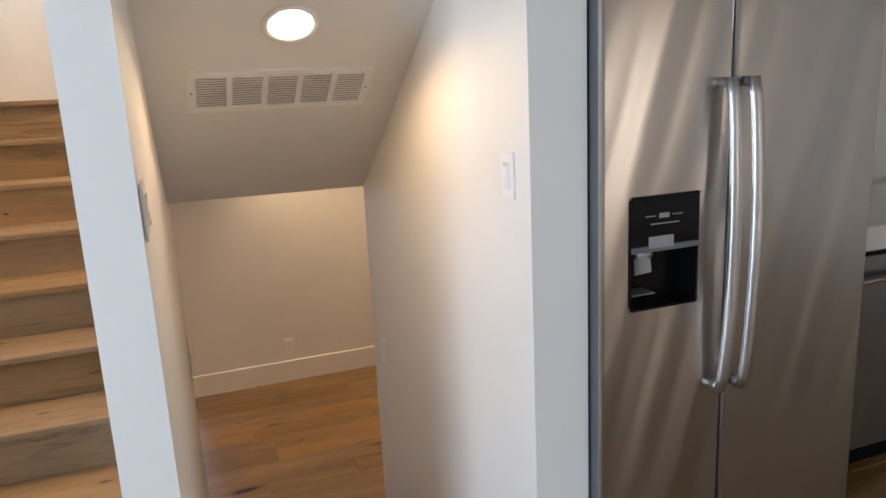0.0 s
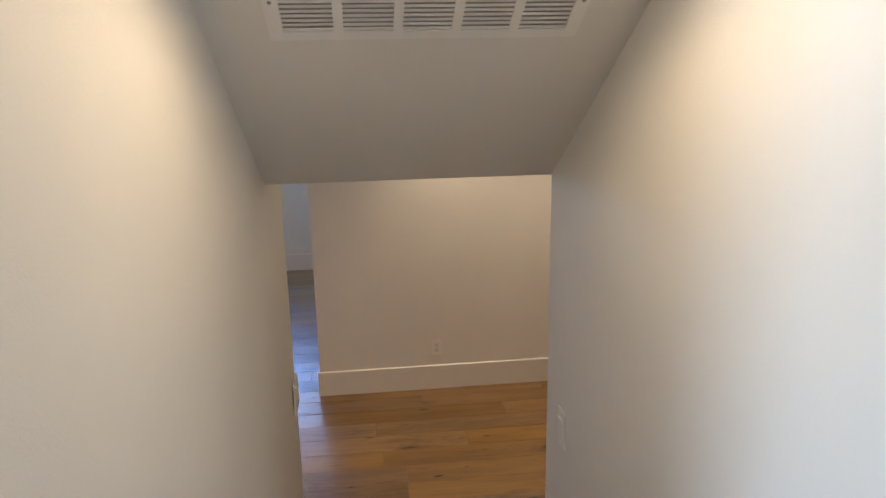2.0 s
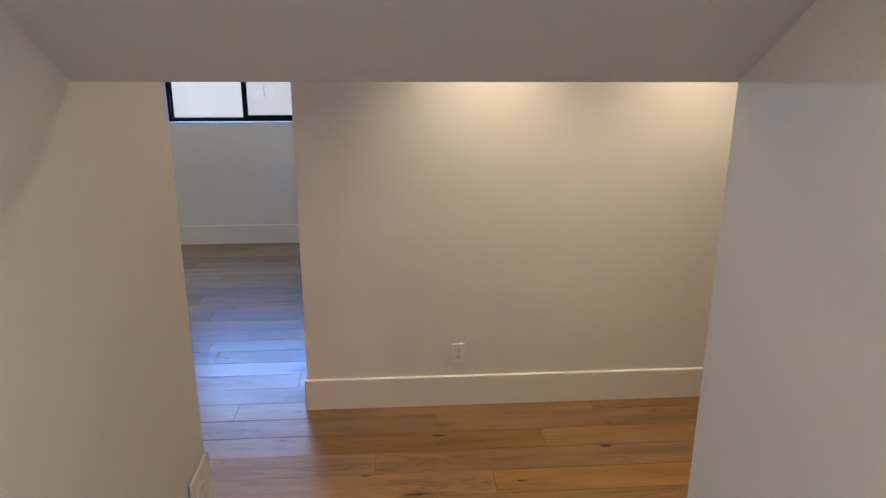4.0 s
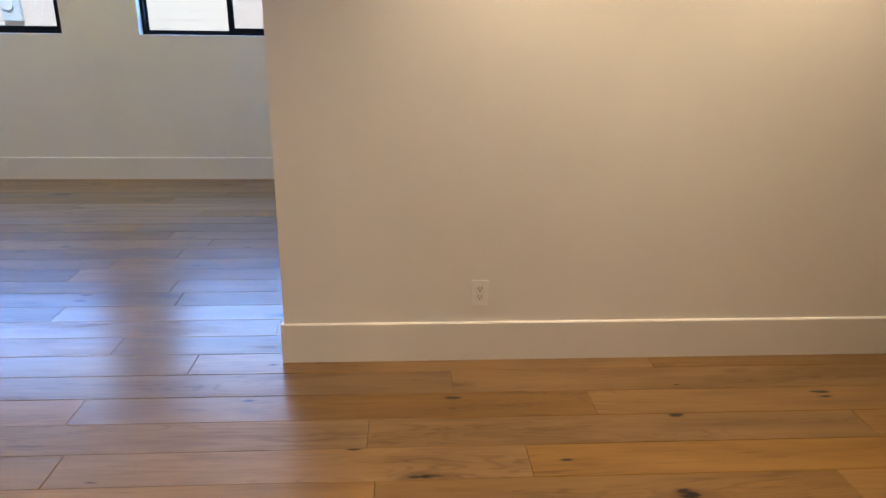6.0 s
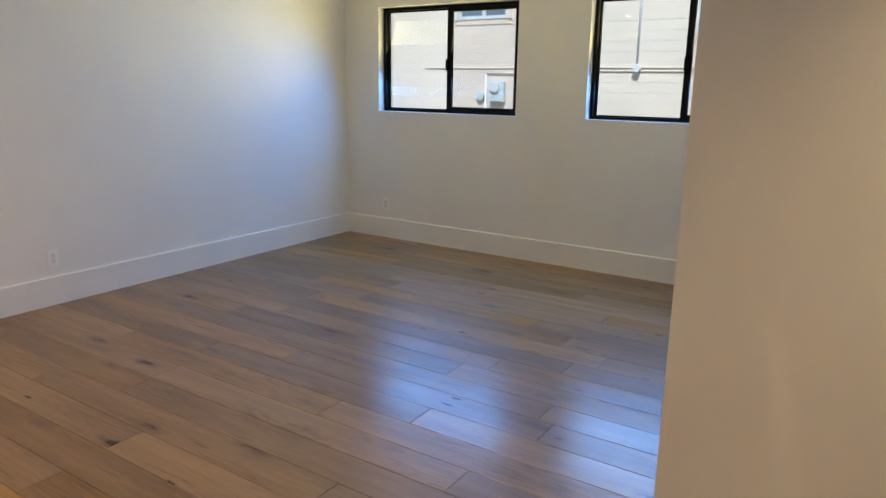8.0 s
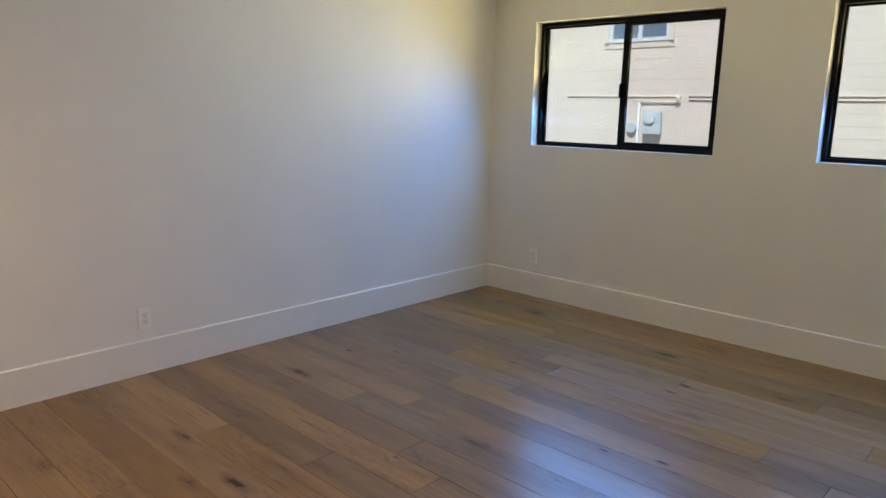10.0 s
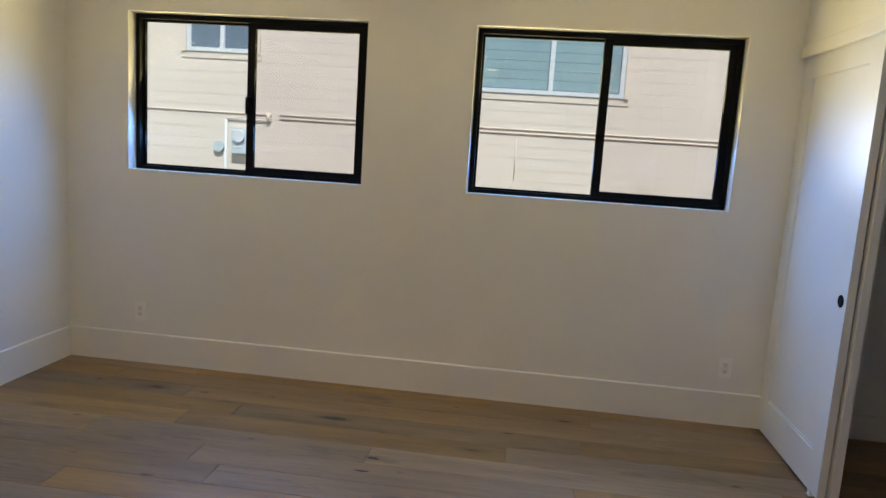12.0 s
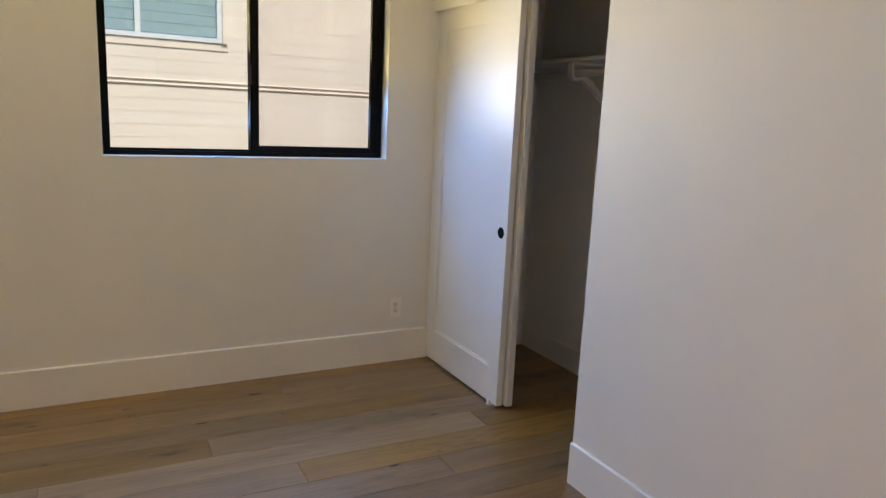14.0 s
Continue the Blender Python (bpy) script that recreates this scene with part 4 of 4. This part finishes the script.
part("paddle", bm, GREYP, disp, "grey push paddle")
part("drip_tray", box(DX0 + 0.010, 0.0, DZ0 + 0.040, DX0 + 0.08, 0.055, DZ0 + 0.044), GREYM, disp)

# ---- kitchen run beyond the refrigerator ----
KY = -4.04
dw = thing("dishwasher", pose(2.005, KY, ZU), "dark stainless dishwasher under the counter", "dishwasher")
part("door", bevelled(boxes((0, 0, 0.10, 0.60, 0.03, 0.80)), 0.004, 1), STEELD, dw)
part("body", boxes((0.004, 0.032, 0.10, 0.596, 0.60, 0.80)), GREYM, dw)
part("toe_kick", boxes((0, 0.06, 0.0, 0.60, 0.08, 0.098)), BLACK, dw)
bm = bmesh.new()
add_cyl(bm, (0.30, -0.035, 0.725), 0.010, 0.52, "x", 14)
for xx in (0.06, 0.54):
    add_cyl(bm, (xx, -0.017, 0.725), 0.007, 0.035, "y", 10)
part("handle", bm, STEELD, dw, "steel bar handle", True)
kt = thing("kitchen_countertop", pose(1.978, KY - 0.02, ZU + 0.802), "white kitchen countertop with a thick front edge", "countertop")
part("slab", bevelled(boxes((0, 0, 0.018, 1.6, 0.70, 0.10)), 0.004, 1), QUARTZ, kt)
cab2 = thing("base_cabinet", pose(2.607, KY, ZU), "dark grey base cabinet beside the dishwasher", "cabinet")
part("body", boxes((0, 0.02, 0.10, 0.95, 0.60, 0.80)), GREYM, cab2)
part("door", bevelled(boxes((0.003, 0, 0.11, 0.94, 0.019, 0.79)), 0.002, 1), GREYM, cab2)
part("toe_kick", boxes((0, 0.06, 0, 0.95, 0.08, 0.098)), BLACK, cab2)
kettle = thing("countertop_appliance", pose(2.30, -3.72, ZU + 0.903), "small black countertop appliance", "appliance")
part("body", bevelled(boxes((0, 0, 0, 0.22, 0.22, 0.24)), 0.02, 3), GLOSSB, kettle)

# ---- outside ----
structure("ground", box(-300, -300, -0.40, 300, 300, -0.16), GROUND, "packed bare earth round the house", "ground")
NY = 8.0
nb = thing("neighbour_house", pose(0, NY, -0.16), "beige lap-sided neighbouring house with white windows", "house")
NZ = -0.16
NW = ((-5.745, -4.83, 2.46), (-2.02, -0.27, 2.15))
bm = bmesh.new()
cols = [-16.0] + [v for w in NW for v in w[:2]] + [10.0]
for i in range(0, len(cols), 2):
    add_box(bm, cols[i], 0.03, 0, cols[i + 1], 0.25, 5.6)
for a, b, z in NW:
    add_box(bm, a, 0.03, 0, b, 0.25, z - NZ)
    add_box(bm, a, 0.03, z + 1.1 - NZ, b, 0.25, 5.6)
part("wall", bm, SIDING, nb)
lap = 0.14
for k in range(int(5.6 / lap)):
    z0 = k * lap
    spans = [(-16.0, 10.0)]
    for a, b, z in NW:
        if z - NZ - 0.02 < z0 + lap and z0 < z + 1.1 - NZ:
            spans = [s for u, v in spans for s in ((u, a - 0.05), (b + 0.05, v)) if s[1] > s[0] and s[0] >= u and s[1] <= v] or spans
    for u, v in spans:
        bm = bmesh.new()
        add_prism(bm, [(0.029, z0), (0.0243, z0), (0.0268, z0 + lap + 0.004), (0.029, z0 + lap + 0.004)], "x", u, v)
        part("siding_board", bm, SIDING, nb)
part("roof", boxes((-16.3, -0.35, 5.6, 10.3, 6.5, 5.8)), NTRIM, nb)
for a, b, z in NW:
    w, zz = b - a, z - NZ
    bm = bmesh.new()
    frame_ring(bm, a, zz, b, zz + 1.1, 0.0, 0.07, 0.055, 0.055, 0.05, 0.05)
    add_box(bm, a + w * 0.49, 0.0, zz + 0.05, a + w * 0.49 + 0.055, 0.07, zz + 1.05)
    nwin = part("window", bm, VINYL, nb, "white vinyl slider window")
    part("pane", boxes((a + 0.05, 0.03, zz + 0.04, b - 0.05, 0.034, zz + 1.06)), NGLASS, nwin, "pane with a blue-grey reflection put into its colour")
    # Strips in front of the wide pane imitate siding reflected in the glass.
    if w > 1.2:
        bm = bmesh.new()
        for k in range(9):
            z0 = zz + 0.062 + k * 0.11
            add_prism(bm, [(0.0245, z0), (0.0285, z0 - 0.003), (0.0285, z0 + 0.106), (0.0262, z0 + 0.106)], "x", a + 0.056, b - 0.056)
        part("reflection_strips", bm, REFLM, nwin, "blue-grey strips imitating siding reflected in the pane")
    bm = boxes((a - 0.07, 0.014, zz - 0.085, b + 0.07, 0.028, zz - 0.0005))
    part("sill", bevelled(bm, 0.004, 1), NTRIM, nwin, "beige trim under the window")
    part("side_trim", boxes((a - 0.06, -0.012, zz - 0.003, a - 0.002, 0.028, zz + 1.15)), NTRIM, nwin)
    part("side_trim", boxes((b + 0.002, -0.012, zz - 0.003, b + 0.06, 0.028, zz + 1.15)), NTRIM, nwin)
pipe = thing("conduit_run", pose(0, NY + 0.016, 1.695), "two painted conduits running along the siding", "conduit")
for dz in (-0.024, 0.024):
    bm = bmesh.new()
    add_cyl(bm, (-0.1, 0, dz), 0.008, 8.8, "x", 10)
    part("pipe", bm, PIPEM, pipe, smooth=True)
bm = bmesh.new()
add_cyl(bm, (-5.5, 0, 0.02), 0.009, 1.8, "x", 10)
part("pipe", bm, PIPEM, pipe, smooth=True)
jb = thing("junction_box", pose(-2.76, NY - 0.035, 1.715), "round white junction box with a riser pipe", "junction box")
bm = bmesh.new()
add_cyl(bm, (0, 0, 0), 0.055, 0.05, "y", 20)
part("cover", bm, VINYL, jb, smooth=False)
bm = bmesh.new()
add_cyl(bm, (-0.01, 0.028, 1.0), 0.016, 1.95, "z", 12)
part("riser_pipe", bm, VINYL, jb, smooth=True)
met = thing("electric_meter", pose(-4.97, NY - 0.02, 1.20), "blue-grey electric meter box on the siding", "meter")
part("box", bevelled(boxes((-0.13, -0.05, 0, 0.13, 0.02, 0.31)), 0.012), METERB, met)
bm = bmesh.new()
add_cyl(bm, (-0.02, -0.065, 0.22), 0.075, 0.04, "y", 24)
part("dial_glass", bm, VINYL, met, "round pale meter face")
part("label_plate", box(-0.07, -0.056, 0.075, 0.01, -0.051, 0.11), VINYL, met, "small white plate")
gas = thing("gas_riser", pose(-5.20, NY + 0.004, -0.16), "pale pipe with a round regulator beside the meter", "pipe")
bm = bmesh.new()
add_cyl(bm, (0, 0, 0.9), 0.017, 1.78, "z", 12)
part("pipe", bm, VINYL, gas, smooth=True)
bm = bmesh.new()
add_cyl(bm, (-0.09, -0.01, 1.44), 0.070, 0.04, "y", 20)
part("regulator", bm, METERB, gas, "round blue-grey regulator")
bm = bmesh.new()
add_cyl(bm, (0.30, 0, 1.80), 0.010, 0.6, "x", 12)
add_cyl(bm, (0.56, 0, 1.84), 0.024, 0.12, "z", 12)
part("elbow", bm, PIPEM, gas, smooth=True)
cond2 = thing("downpipe", pose(-1.49, NY + 0.019, 1.12), "thin painted pipe on the siding", "pipe")
bm = bmesh.new()
add_cyl(bm, (0, 0, 0.24), 0.006, 0.48, "z", 10)
part("tube", bm, SIDING, cond2, smooth=True)

# ---- floor boards, last ----
JOINTS = {-4: (0.94,), -3: (0.387,), -2: (-0.708, 1.248), -1: (0.713,), 0: (-2.52, -0.376, 1.59), 2: (-1.571,), 3: (-1.178,),
          5: (-0.725,), 6: (-1.331,), 9: (-2.845, -0.718), 11: (-1.30,), 12: (-2.537, -0.39), 13: (-0.97,), 15: (-1.28,), 17: (-3.09,)}
lay_planks(floor, OAK, XW, 3.6, -2.81, YW, -0.09, 0.1775, JOINTS, 0.0, lambda x, y: True, random.Random(5))
floor_up = thing("floor_upper", pose(0, 0, 0), "wide-plank oak floor of the upper level", "floor", kind="structure")
lay_planks(floor_up, OAK, -4.08, 5.08, -7.0, -4.20, -4.20, 0.1775, {}, ZU, lambda x, y: True, random.Random(8))
lay_planks(floor_up, OAK, RX1, 5.08, -4.20, -3.32, -4.20, 0.1775, {}, ZU, lambda x, y: True, random.Random(9))
structure("floor_back", box(-4.08, -9.46, ZU - 0.018, 5.08, -7.001, ZU - 0.001), OAK, "oak floor at the back of the living room", "floor")
